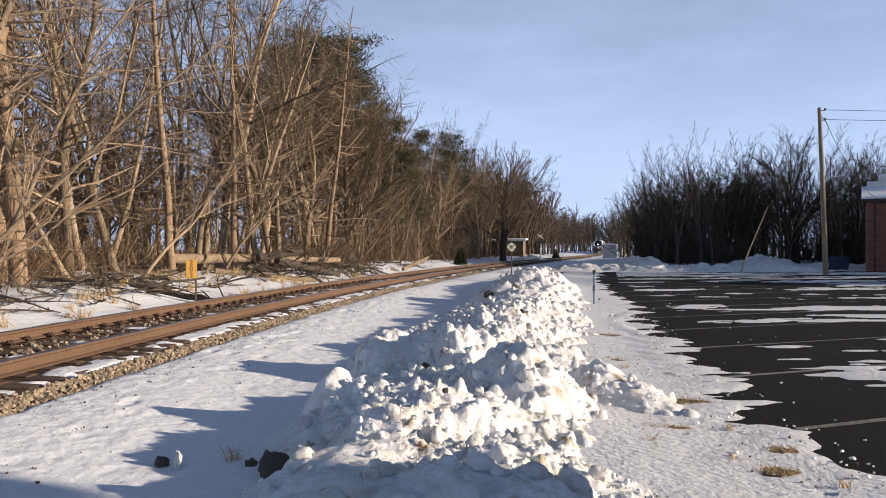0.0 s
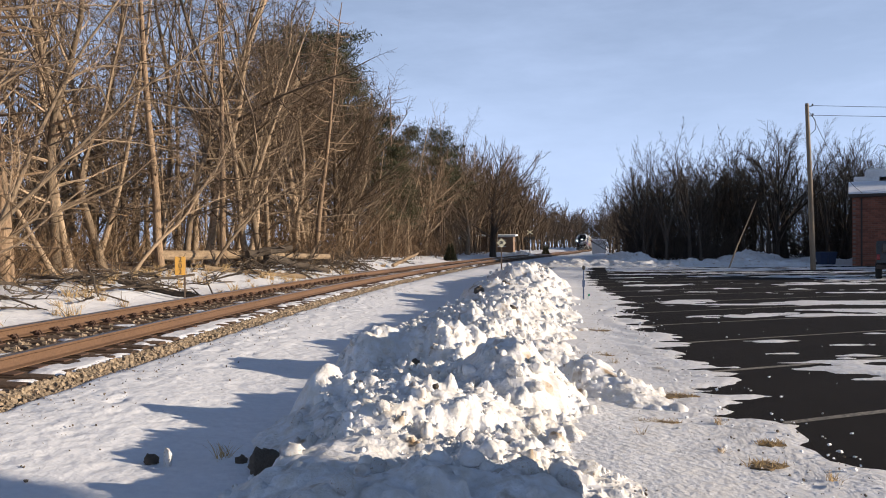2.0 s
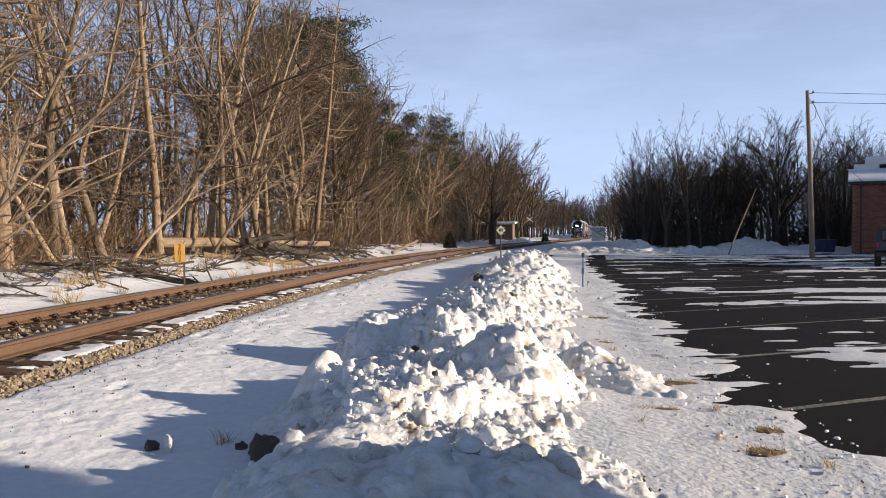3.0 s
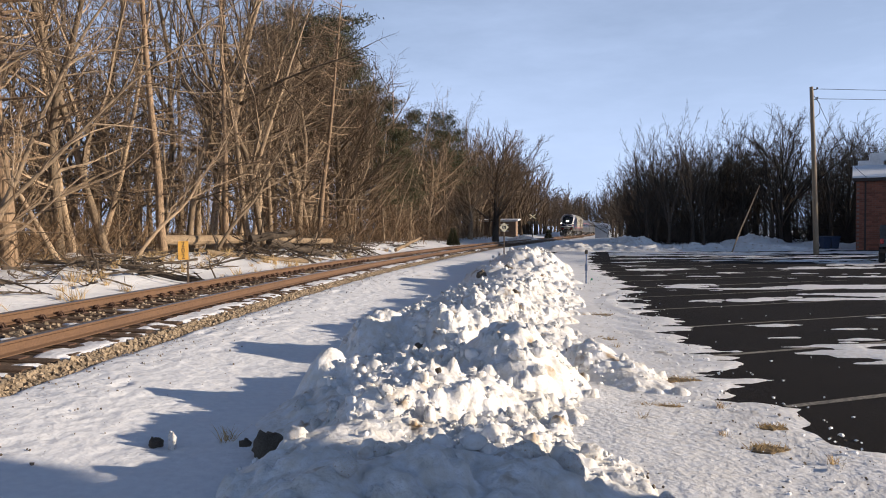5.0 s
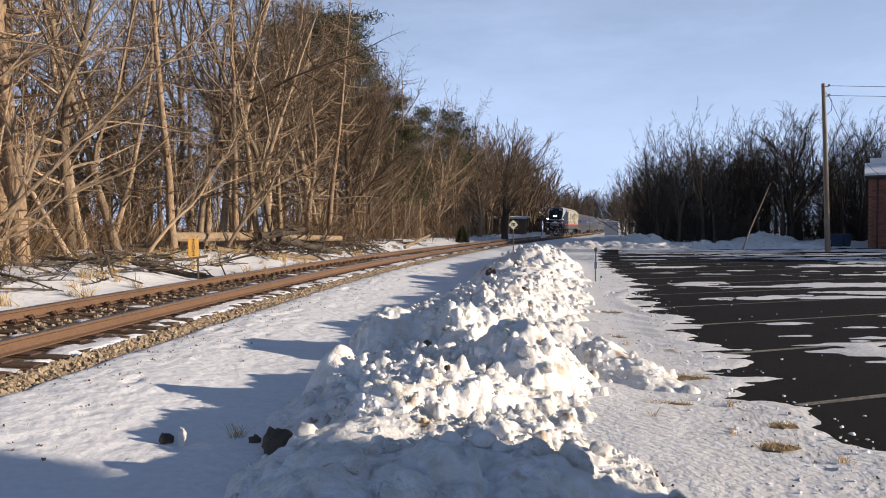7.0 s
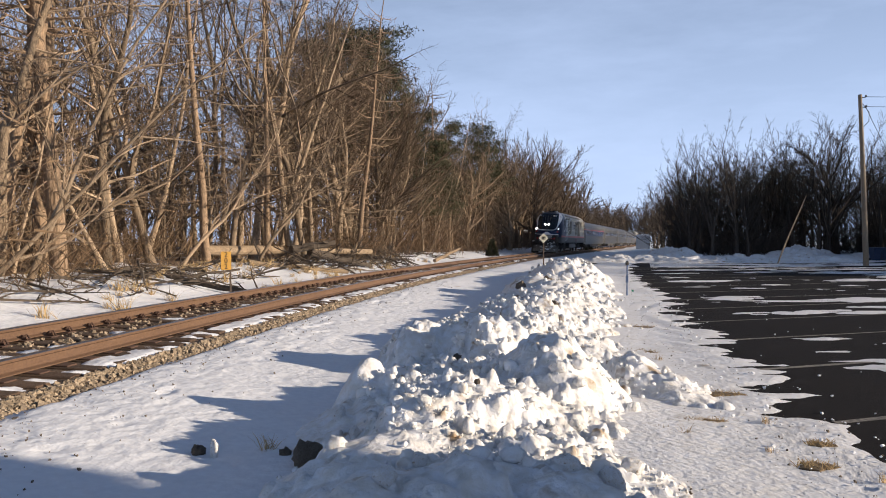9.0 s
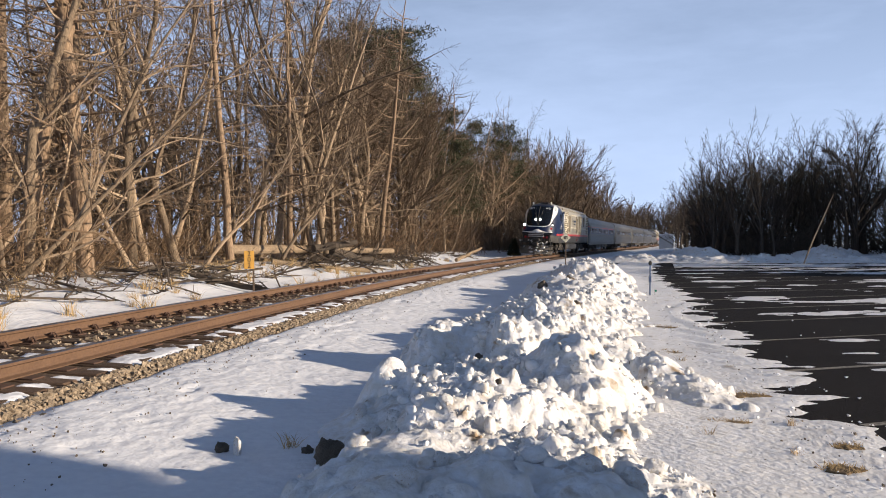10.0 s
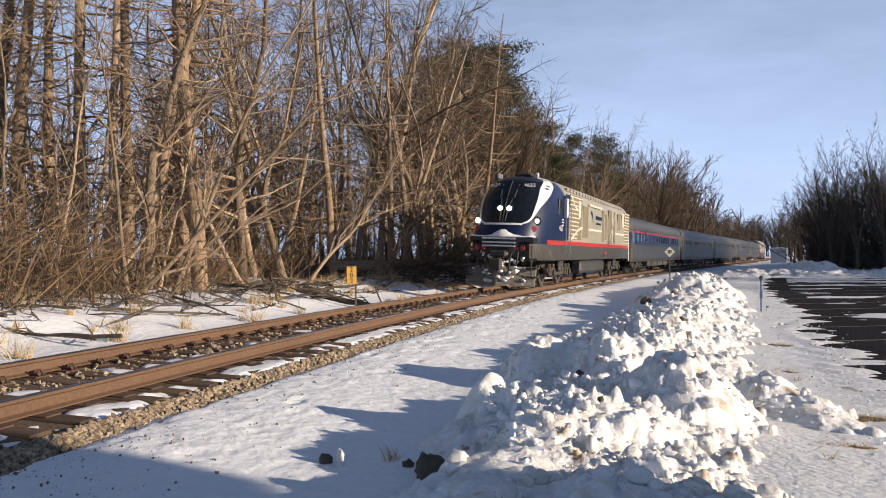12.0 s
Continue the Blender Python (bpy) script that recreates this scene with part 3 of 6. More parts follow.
srng = np.random.default_rng(8)
shapes = [stone_shape(srng) for _ in range(24)]
stone_meshes = [Bag().add(v * 0.04, BOX_FACES).mesh("ballast_stone", BALLAST) for v in shapes]
loose = Bag()
count = 0
for k in range(19000):
    s = 3.0 + 50 * srng.random() ** 1.7
    side = srng.random()
    off = 1.42 + abs(srng.normal(0, 0.2)) if side < 0.74 else (srng.uniform(-0.62, 0.62) if side < 0.92 else srng.uniform(-1.9, -1.0))
    if abs(off) > 2.15 or (side < 0.74 and off < 1.3):
        continue
    up = -0.225 if abs(off) < 1.5 else max(-0.235 - (abs(off) - 1.5) * 0.33, -0.30)
    o, b = on_line(s, off, up + srng.uniform(-0.005, 0.03))
    size = srng.uniform(0.55, 1.15)
    if count < 300 and 4.5 < s < 11 and off > 1.2:
        part("stone", stone_meshes[count % 24], None, track, m=Matrix.Translation(o) @ Matrix.Scale(size, 4))
        count += 1
    else:
        loose.add(shapes[k % 24] * 0.04 * size + o, BOX_FACES)
tagged(part("ballast_stones", loose, BALLAST, track), "loose tan and brown crushed stones", kind="stuff")

# snow lying between the ties and along the ends of them
patch = Bag()
for k in range(-4, 110):
    s = 2.0 + (k + 0.5) * TIE_STEP
    for lo, hi, chance in ((-0.62, 0.55, 0.5), (-1.5, -0.95, 0.7)):
        if rnd.random() > chance:
            continue
        w = (hi - lo) * (rnd.uniform(0.25, 0.6) if lo == -0.62 else rnd.uniform(0.8, 1.1))
        c = rnd.uniform(lo + w / 2, hi - w / 2) if hi - lo > w else (lo + hi) / 2
        rings = []
        for grow, up in ((1.0, -0.235), (0.86, -0.19), (0.55, -0.178)):
            ring = []
            for i in range(12):
                a = i * math.pi / 6
                wob = 1 + 0.28 * math.sin(3 * a + k) + 0.12 * math.sin(5 * a + 2 * k)
                o, b = on_line(s + 0.15 * grow * wob * math.sin(a) * 1.0, c + w / 2 * grow * wob * math.cos(a), up)
                ring.append(o)
            rings.append(ring)
        patch.loft(rings)
tagged(part("track_snow", patch, SNOW, track, smooth=True), "patches of snow between the ties", kind="stuff")

# ragged snow along the outer ends of the ties
ss, us = np.array(spread(0.5, 60, 0.05, 1.004)), np.linspace(0.84, 1.62, 30)
gu, gs = np.meshgrid(us, ss)
thick = fbm(gu * 3.0 + 7, gs * 1.9, 91, 5) - 0.27 - 0.55 * smooth(gu, 1.2, 1.55) - 0.25 * smooth(-gu, -1.0, -0.85)
fill = np.cos(gs / TIE_STEP * 2 * np.pi) * 0.05
up = -0.235 + 0.16 * np.clip(thick - fill, -0.1, 0.35)
gy = np.interp(gs, LINE_S, LINE_Y)
turn = np.arctan(np.interp(gy, BEND_Y, BEND))
me = sheet("tie_end_snow", us, ss, RAIL_MID - gu * CANT + up, SNOW, keep=thick - fill > -0.03)
co = np.empty(len(me.vertices) * 3)
me.vertices.foreach_get("co", co)
co[0::3], co[1::3] = (track_x(gy) + gu * np.cos(turn)).ravel(), (gy - gu * np.sin(turn)).ravel()
me.vertices.foreach_set("co", co)
part("tie_end_snow", me, None, track, "ragged snow along the tie ends")


# ---- trees ----
def grow(rng, bags, start, way, length, radius, depth, spec):
    """A limb and what branches off it. bags: (thick wood, twigs)."""
    steps = (spec["steps"], spec.get("bends", 5), 2, 1)[depth]
    pts, p, w = [np.array(start)], np.array(start, float), np.array(way, float)
    for i in range(steps):
        w = w + rng.normal(0, spec["wander"] * (1 + 0.5 * depth), 3) + np.array([0, 0, spec["lift"][min(depth, 3)]])
        w /= np.linalg.norm(w)
        p = p + w * length / steps
        pts.append(p)
    pts = np.array(pts)
    taper = spec["taper"] if depth == 0 else 0.25
    radii = radius * (1 - (1 - taper) * np.linspace(0, 1, steps + 1) ** 0.9)
    if depth == 0:
        radii[0] *= 1.3
    if depth == spec["depth"]:
        a = np.cross(w, (0.3, 0.8, 0.5))
        b = np.cross(w, a)
        bags[1].add([pts[0] + radius * a, pts[0] - radius * (0.5 * a + 0.86 * b), pts[0] - radius * (0.5 * a - 0.86 * b), pts[-1]], [(0, 1, 3), (1, 2, 3), (2, 0, 3)])
        return
    bags[0 if depth == 0 else 1].tube(pts, radii, (8, 3 if spec["thin"] > 0.012 else 4, 3)[depth], 1 if depth == 1 else 0, cap=False)
    n = spec["kids"][depth]
    lo = spec["first"] if depth == 0 else 0.18
    for k in range(n):
        u = lo + (1 - lo) * (k + rng.random()) / n
        i = min(steps - 1, int(u * steps))
        f = u * steps - i
        at = pts[i] * (1 - f) + pts[i + 1] * f
        along = pts[i + 1] - pts[i]
        along /= np.linalg.norm(along)
        side = rng.normal(0, 1, 3)
        side -= along * (side @ along)
        side /= np.linalg.norm(side)
        tilt = spec["tilt"][depth] * rng.uniform(0.7, 1.3)
        d = along * math.cos(tilt) + side * math.sin(tilt)
        short = (1 - 0.55 * (u - lo) / (1 - lo)) if depth == 0 else (1 - 0.5 * u)
        ln = length * spec["ratio"][depth] * short * rng.uniform(0.65, 1.2)
        r = min(max(spec["thin"], radii[i] * spec["thick"][depth]), 0.9 * radii[i] + 0.002)
        grow(rng, bags, at, d, ln, r, depth + 1, spec)


FOREST = dict(steps=11, wander=0.085, lift=(0.05, 0.03, 0.03, 0.02), taper=0.15, depth=3, kids=(24, 9, 7), first=0.12, tilt=(1.15, 0.85, 0.9), ratio=(0.27, 0.5, 0.55), thick=(0.42, 0.5, 0.6), thin=0.0115)
FORKED = dict(steps=11, wander=0.12, lift=(0.05, 0.1, 0.04, 0.02), taper=0.2, depth=3, kids=(17, 11, 8), first=0.16, tilt=(0.6, 0.8, 0.9), ratio=(0.5, 0.4, 0.5), thick=(0.6, 0.45, 0.6), thin=0.0115)
SPREADING = dict(steps=7, wander=0.07, lift=(0.02, 0.08, 0.06, 0.02), taper=0.3, depth=3, kids=(28, 15, 14), first=0.22, tilt=(0.9, 0.55, 0.75), ratio=(0.98, 0.36, 0.45), thick=(0.38, 0.38, 0.6), thin=0.016)
SAPLING = dict(steps=8, wander=0.09, lift=(0.03, 0.06, 0.04, 0.0), taper=0.15, depth=3, kids=(13, 6, 5), first=0.1, tilt=(0.85, 0.8, 0.8), ratio=(0.36, 0.5, 0.5), thick=(0.5, 0.6, 0.6), thin=0.008)
FAR = dict(steps=6, bends=4, wander=0.07, lift=(0.03, 0.09, 0.05, 0.02), taper=0.1, depth=3, kids=(14, 8, 8), first=0.12, tilt=(0.62, 0.6, 0.75), ratio=(0.6, 0.38, 0.45), thick=(0.36, 0.4, 0.6), thin=0.02)


def tree_model(seed, height, radius, spec, lean=(0, 0), bark=BARK, twig=TWIG):
    rng = np.random.default_rng(seed)
    bags = (Bag(), Bag())
    grow(rng, bags, (0, 0, -0.25), np.array([lean[0], lean[1], 1.0]) / math.hypot(1, *lean), height, radius, 0, spec)
    return bags[0].mesh("trunk", bark, smooth=True), bags[1].mesh("crown", twig, bark)


def pine_model(seed, height, radius, first=0.45, tufts=True, reach=0.2):
    """A tall pine: bare trunk with dead stubs, and flat sprays of needles above."""
    rng = np.random.default_rng(seed)
    wood, green = Bag(), Bag()
    limbs = wood if tufts else Bag()
    zs = np.linspace(-0.25, height, 12)
    trunk = np.stack([np.cumsum(rng.normal(0, 0.05, 12)), np.cumsum(rng.normal(0, 0.05, 12)), zs], -1)
    wood.tube(trunk, radius * np.linspace(1.1, 0.15, 12), 8, cap=False)
    n = 52
    for k in range(n):
        u = 0.12 + 0.82 * (k + rng.random()) / n
        base = np.array([np.interp(u * height, zs, trunk[:, i]) for i in range(3)])
        live = u > first and tufts
        ln = height * reach * ((1.15 - u) ** 0.6 if u > first else 0.55) * rng.uniform(0.5, 1.15)
        a = rng.uniform(0, 6.28)
        d = np.array([math.cos(a), math.sin(a), 0.12 if live else -0.1])
        pts = [base + d * ln * t + np.array([0, 0, 0.25 * ln * t * t + rng.normal(0, 0.04)]) for t in np.linspace(0, 1, 5)]
        limbs.tube(pts, radius * np.linspace(0.22, 0.05, 5), 4, cap=False)
        for j in range(7):
            t = rng.uniform(0.3, 1)
            at = base + d * ln * t + np.array([0, 0, 0.25 * ln * t * t])
            e = d * rng.uniform(0.3, 0.8) + rng.normal(0, 0.55, 3)
            tip = at + e * ln * 0.3
            limbs.tube([at, (at + tip) / 2 + rng.normal(0, 0.03, 3), tip], radius * np.array([0.075, 0.05, 0.025]), 3, cap=False)
            if live:
                m = 55
                c = tip + rng.normal(0, 0.3, (m, 3)) * (1.9, 1.9, 0.55)
                w = rng.normal(0, 1, (m, 3)) + (0, 0, 0.6)
                w /= np.linalg.norm(w, axis=1)[:, None]
                s = np.cross(w, rng.normal(0, 1, (m, 3)))
                s /= np.linalg.norm(s, axis=1)[:, None]
                sz = rng.uniform(0.2, 0.5, (m, 1))
                v = np.stack([c - s * sz * 0.11, c + s * sz * 0.11, c + w * sz], 1).reshape(-1, 3)
                green.add(v, [(3 * i, 3 * i + 1, 3 * i + 2) for i in range(m)])
    return wood.mesh("trunk", BARK_PINE, smooth=True), (green if tufts else limbs).mesh("needles" if tufts else "limbs", NEEDLE if tufts else BARK_PINE)


def plant(name, label, model, x, y, turn, scale, group="", crown="crown", sink=0.0, tip=(0, 0)):
    t = thing(name, label, "tree", group)
    t.matrix_basis = pose(x, y, float(ground_z(x, y)) - sink, tip[0], tip[1], turn) @ Matrix.Scale(scale, 4)
    part("trunk", model[0], None, t)
    if model[1]:
        part(crown, model[1], None, t)
    return t


trng = np.random.default_rng(12)
forest = [tree_model(100 + i, 15 + 1.2 * (i % 4), 0.15 + 0.025 * (i % 3), FORKED if i % 2 else FOREST, lean=(0.06 * ((i % 3) - 1), 0.05 * ((i % 2) - 0.5))) for i in range(7)]
saplings = [tree_model(200 + i, 7.5 + i, 0.05 + 0.006 * i, SAPLING, lean=(0.12 * ((i % 3) - 1), 0.1), twig=TWIG_SUNLIT) for i in range(5)]
spreading = [tree_model(300 + i, 7.6, 0.3, SPREADING, bark=BARK if i == 2 else BARK_SHADE, twig=TWIG_SHADE if i == 1 else TWIG_SUNLIT) for i in range(3)]
pines = [pine_model(400 + i, 19 + i, 0.2, 0.26 + 0.07 * i, reach=0.24) for i in range(3)]
snags = [pine_model(450 + i, 17, 0.17, 2.0, tufts=False, reach=0.2) for i in range(2)]
far_trees = [tree_model(500 + i, 9.5, 0.17, FAR, bark=BARK_SHADE, twig=TWIG_SHADE) for i in range(4)]


def beside(y, off):
    """A place at that distance to the left of the track's middle."""
    return float(track_x(y)) - off, y


def pixel_place(px, y):
    """The place at depth y in the direction px of the level first view."""
    return (px - 784) / 1345.0 * y, y


# large trees that stand out, by direction and depth
WOODS = "trees of the bare wood beside the track"
for px, y, kind, scale, lean in ((-438, 21, "p", 1.15, 6), (-374, 20.5, "p", 1.35, 3), (-305, 23, "s", 1.2, -1), (-229, 21, "p", 1.3, 0), (-162, 20.5, "s", 0.9, 3), (-112, 23, "s", 1.2, -2), (-86, 20, "p", 1.15, 10), (-4, 21.5, "p", 1.4, 1),
                                 (33, 20.5, "s", 1.2, 6), (8, 24, "p", 0.95, 3), (300, 30, "s", 0.85, 5), (415, 33, "s", 0.75, 0), (578, 42, "s", 0.8, 6), (490, 40, "f", 0.9, 4), (712, 72, "s", 0.95, 0),
                                 (120, 25, "f", 1.0, 9), (205, 28, "f", 1.0, 16), (150, 27, "f", 0.95, -6), (350, 33, "f", 0.95, 12), (395, 31, "f", 0.45, 30), (455, 37, "f", 0.9, -3), (255, 26, "f", 0.4, 38)):
    x, y = pixel_place(px, y)
    model = {"p": snags, "s": snags, "f": forest}[kind][int(abs(px)) % 2]
    plant("tall_tree", "tall bare tree trunk with broken side branches", model, x, y, trng.uniform(0, 360), scale * trng.uniform(0.95, 1.1), WOODS, "crown", tip=(0, lean))
for px, y, scale in ((545, 62, 0.93), (500, 66, 0.9), (590, 64, 0.93), (625, 68, 0.9), (560, 72, 0.98), (720, 66, 0.52), (735, 80, 0.72), (800, 85, 0.68), (790, 92, 0.66), (690, 75, 0.75), (640, 76, 0.85)):
    x, y = pixel_place(px, y)
    plant("pine_tree", "tall dark green pine among bare trees", pines[int(px) % 3], x, y, trng.uniform(0, 360), scale, "pines in the wood", "needles")

for px, y, s in ((480, 50, 1.25), (540, 48, 1.3), (620, 54, 1.2), (560, 56, 1.5), (770, 78, 1.05), (845, 88, 1.0)):
    x, y = pixel_place(px, y)
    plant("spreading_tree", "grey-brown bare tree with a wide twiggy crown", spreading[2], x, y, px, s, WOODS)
for k in range(16):
    x, y = pixel_place(110 + 25 * k, 34 + 14 * trng.random())
    plant("bare_tree", "slender leafless tree in a dense wood", forest[(3 * k) % 7], x, y, trng.uniform(0, 360), trng.uniform(0.85, 1.1), WOODS, tip=(trng.normal(0, 4), trng.normal(0, 6)))
for k in range(125):
    y = 12 + 105 * trng.random() ** 0.85
    off = 7.0 + 32 * trng.random() ** 1.3
    x, y = beside(y, off)
    if x / y < -1.25:
        continue
    sc = trng.uniform(0.5, 1.08) * (1.0 if y < 70 else 0.85)
    if 24 < y < 40 and off < 9:
        continue
    plant("bare_tree", "slender leafless tree in a dense wood", forest[k % 7], x, y, trng.uniform(0, 360), sc, WOODS, tip=(trng.normal(0, 5), trng.normal(0, 7)))
for k in range(95):
    y = 12 + 90 * trng.random()
    x, y = beside(y, (8.6 if 24 < y < 40 else 6.2) + 9 * trng.random() ** 1.4)
    if x / y < -1.25:
        continue
    plant("sapling", "thin leafless sapling at the wood's edge", saplings[k % 5], x, y, trng.uniform(0, 360), trng.uniform(0.7, 1.5), WOODS, tip=(trng.normal(0, 9), trng.normal(0, 12)))
x, y = pixel_place(890, 92)
plant("shade_tree", "broad round-crowned bare shade tree with many stems", spreading[0], x, y, 30, 1.32)
# the wood behind the lot, its shade put into darker bark and twig colours
FARWOOD = "trees of the wood behind the lot"
for k in range(150):
    if k < 132:
        px, y = 1125 + 500 * trng.random(), 74 + 36 * trng.random()
    else:
        px, y = 1060 + 110 * trng.random(), 134 + 40 * trng.random()
    x, y = pixel_place(px, y)
    if off_track(x, y) < 6:
        continue
    plant("bare_tree", "leafless tree behind the parking lot in shade-toned bark", far_trees[k % 4], x, y, trng.uniform(0, 360), trng.uniform(0.8, 1.2), FARWOOD)
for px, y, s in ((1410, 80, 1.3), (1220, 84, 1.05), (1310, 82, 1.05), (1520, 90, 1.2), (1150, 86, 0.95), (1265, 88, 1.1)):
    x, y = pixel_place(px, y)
    plant("spreading_tree", "spreading bare tree behind the lot in shade-toned bark", spreading[1], x, y, px, s, FARWOOD)


def far_woods():
    """Woods beyond the bend, too far off to pick single trees apart."""
    models = []
    for seed in range(4):
        r, bags = np.random.default_rng(560 + seed), (Bag(), Bag())
        grow(r, bags, (0, 0, -0.3), np.array([0, 0, 1.0]), 9.5, 0.2, 0, dict(FAR, depth=2, bends=3, kids=(17, 13), thin=0.075))
        models.append([(np.concatenate(b.v), b.f) for b in bags])
    out = Bag()
    for k in range(450):
        if k >= 390:
            x, y = pixel_place(1000 + 140 * trng.random(), 405 + 45 * trng.random())
        elif k >= 330:
            x, y = beside(105 + 95 * trng.random(), 7 + 16 * trng.random())
        elif k < 150:
            x, y = pixel_place(840 + 360 * trng.random(), 150 + 210 * trng.random() ** 0.8)
        elif k < 235:
            x, y = beside(95 + 105 * trng.random(), 7 + 30 * trng.random())
        else:
            x, y = beside(14 + 125 * trng.random(), 38 + 45 * trng.random())
        if abs(off_track(x, y)) < 6 and y < 400:
            continue
        a, s = trng.uniform(0, 6.28), trng.uniform(0.95, 1.55) * (1.45 if k >= 390 else 1.0)
        c, d = math.cos(a) * s, math.sin(a) * s
        for v, f in models[k % 4]:
            out.add(np.stack([v[:, 0] * c - v[:, 1] * d + x, v[:, 0] * d + v[:, 1] * c + y, v[:, 2] * s + 0.3], -1), f)
    thing("far_woods", "distant bare brown woods beyond the bend of the line", "woods", kind="stuff", data=out.mesh("far_woods", TWIG))


def side_woods():
    """The wood carried on unseen to the right of the lot, added to shade it."""
    r, bags, out = np.random.default_rng(570), (Bag(), Bag()), Bag()
    grow(r, bags, (0, 0, -0.3), np.array([0, 0, 1.0]), 9.5, 0.2, 0, dict(FAR, depth=2, bends=3, kids=(15, 9), thin=0.15))
    for k in range(300):
        x, y = 46 + 70 * r.random(), 28 + 105 * r.random()
        if x < 0.62 * y + 3 or (y < 64 and x < 58):
            continue
        a, s = r.uniform(0, 6.28), r.uniform(1.25, 1.7)
        c, d = math.cos(a) * s, math.sin(a) * s
        for b in bags:
            v = np.concatenate(b.v)
            out.add(np.stack([v[:, 0] * c - v[:, 1] * d + x, v[:, 0] * d + v[:, 1] * c + y, v[:, 2] * s + 0.3], -1), b.f)
    thing("side_woods", "unseen bare woods added to shade the far lot", "woods", kind="stuff", data=out.mesh("side_woods", TWIG_SHADE))


far_woods()
side_woods()


def thicket_model(seed, wide, tall, stems, mat=BRUSH, stout=1.0):
    """Arching, tangled brush stems with side twigs."""
    rng = np.random.default_rng(seed)
    bag = Bag()
    for _ in range(stems):
        base = np.array([rng.uniform(-wide, wide), rng.uniform(-wide, wide), -0.1])
        h = tall * rng.uniform(0.25, 1.0)
        w = np.array([rng.normal(0, 0.55), rng.normal(0, 0.55), 1.0])
        bow = np.array([rng.normal(0, 0.4), rng.normal(0, 0.4), -0.35]) * rng.random()
        pts = [base + w * h * t + bow * h * t * t + rng.normal(0, 0.03, 3) * t * h for t in (0, 0.3, 0.6, 0.85, 1)]
        r = stout * 0.007 * (1 + 2.0 * rng.random() ** 3)
        bag.tube(pts, np.array([1.2, 1, 0.75, 0.5, 0.2]) * r, 3, cap=False)
        for _ in range(7):
            k = rng.integers(1, 5)
            at = pts[k]
            tip = at + rng.normal(0, 0.2, 3) * h + np.array([0, 0, 0.06 * h])
            e = rng.normal(0, 0.55 * r, (2, 3))
            bag.add([at + e[0], at + e[1], at - e[0] - e[1], tip], [(0, 1, 3), (1, 2, 3), (2, 0, 3)])
    return bag.mesh("thicket", mat)


thickets = [thicket_model(600 + i, 1.6, 2.0 + 0.6 * i, 42) for i in range(4)]
for k in range(120):
    y = 9 + 85 * trng.random() ** 1.2
    x, y = beside(y, (8.6 if 24 < y < 40 else 6.3) + 8 * trng.random() ** 1.5)
    if x / y < -1.3:
        continue
    t = thing("thicket", "dense dry brown brush at the edge of the wood", "brush", "brush along the wood", "stuff", data=thickets[k % 4])
    t.matrix_basis = pose(x, y, float(ground_z(x, y)), 0, 0, trng.uniform(0, 360)) @ Matrix.Scale(trng.uniform(0.6, 1.3), 4)
# brush stems in the same colour with shade painted in
shade_thickets = [thicket_model(650 + i, 3.0, 5.0, 80, TWIG_SHADE, 1.8) for i in range(2)]
for k in range(70):
    x, y = pixel_place(1160 + 800 * trng.random() ** 1.3, 74 + 26 * trng.random())
    t = thing("thicket", "tangled brush behind the lot in shade-toned twigs", "brush", "brush behind the lot", "stuff", data=shade_thickets[k % 2])
    t.matrix_basis = pose(x, y, float(ground_z(x, y)), 0, 0, trng.uniform(0, 360)) @ Matrix.Scale(trng.uniform(0.7, 1.3), 4)


# ---- train ----
def vehicle_pose(front, length, wheelbase):
    """The pose of a vehicle whose front is at the length front along the line; x points ahead, towards the camera."""
    mid = front + length / 2
    a, _ = on_line(mid - wheelbase / 2)
    b, _ = on_line(mid + wheelbase / 2)
    c, ahead = (a + b) / 2, a - b
    yaw = math.atan2(ahead[1], ahead[0])
    return Matrix.Translation(c) @ Matrix.Rotation(yaw, 4, "Z") @ Matrix.Rotation(-CANT, 4, "X")


LOCO_L, CAR_L, GAP = 21.8, 25.9, 0.5
NOSE_AT_END = float(np.interp(27.3, LINE_Y, LINE_S))
SPEED = 17.45

NAVY = material("navy_paint", (0.004, 0.013, 0.048), (0.006, 0.016, 0.052), rough=0.42, grain=6, blotch=0.7, spec=0.3, stain=(0.035, 0.037, 0.045), stain_from=0.66)
BLACK_PAINT = material("black_roof_paint", (0.012, 0.013, 0.017), (0.02, 0.02, 0.024), rough=0.4, grain=6, blotch=0.8)
BEIGE = material("silver_beige_paint", (0.33, 0.305, 0.245), (0.26, 0.24, 0.19), rough=0.45, metal=0.1, grain=9, blotch=0.5, stretch=(1, 1, 0.3), stain=(0.25, 0.22, 0.17), stain_from=0.66)
BEIGE_DARK = material("dusty_vent_screen", (0.2, 0.165, 0.11), (0.13, 0.11, 0.075), rough=0.8, grain=30, blotch=2)
CREAM = material("cream_stripe", (0.6, 0.55, 0.43), (0.5, 0.45, 0.35), rough=0.5, grain=9, blotch=1)
WHITE_PAINT = material("white_band_paint", (0.72, 0.72, 0.71), (0.6, 0.6, 0.6), rough=0.4, grain=8, blotch=1, stain=(0.42, 0.4, 0.36), stain_from=0.64)
SKIRT = material("dark_grey_skirt", (0.032, 0.032, 0.031), (0.05, 0.047, 0.043), rough=0.55, grain=8, blotch=0.8, stain=(0.12, 0.11, 0.09), stain_from=0.64)
RED_PAINT = material("red_stripe_paint", (0.4, 0.022, 0.026), (0.32, 0.02, 0.024), rough=0.45, grain=8, blotch=1)
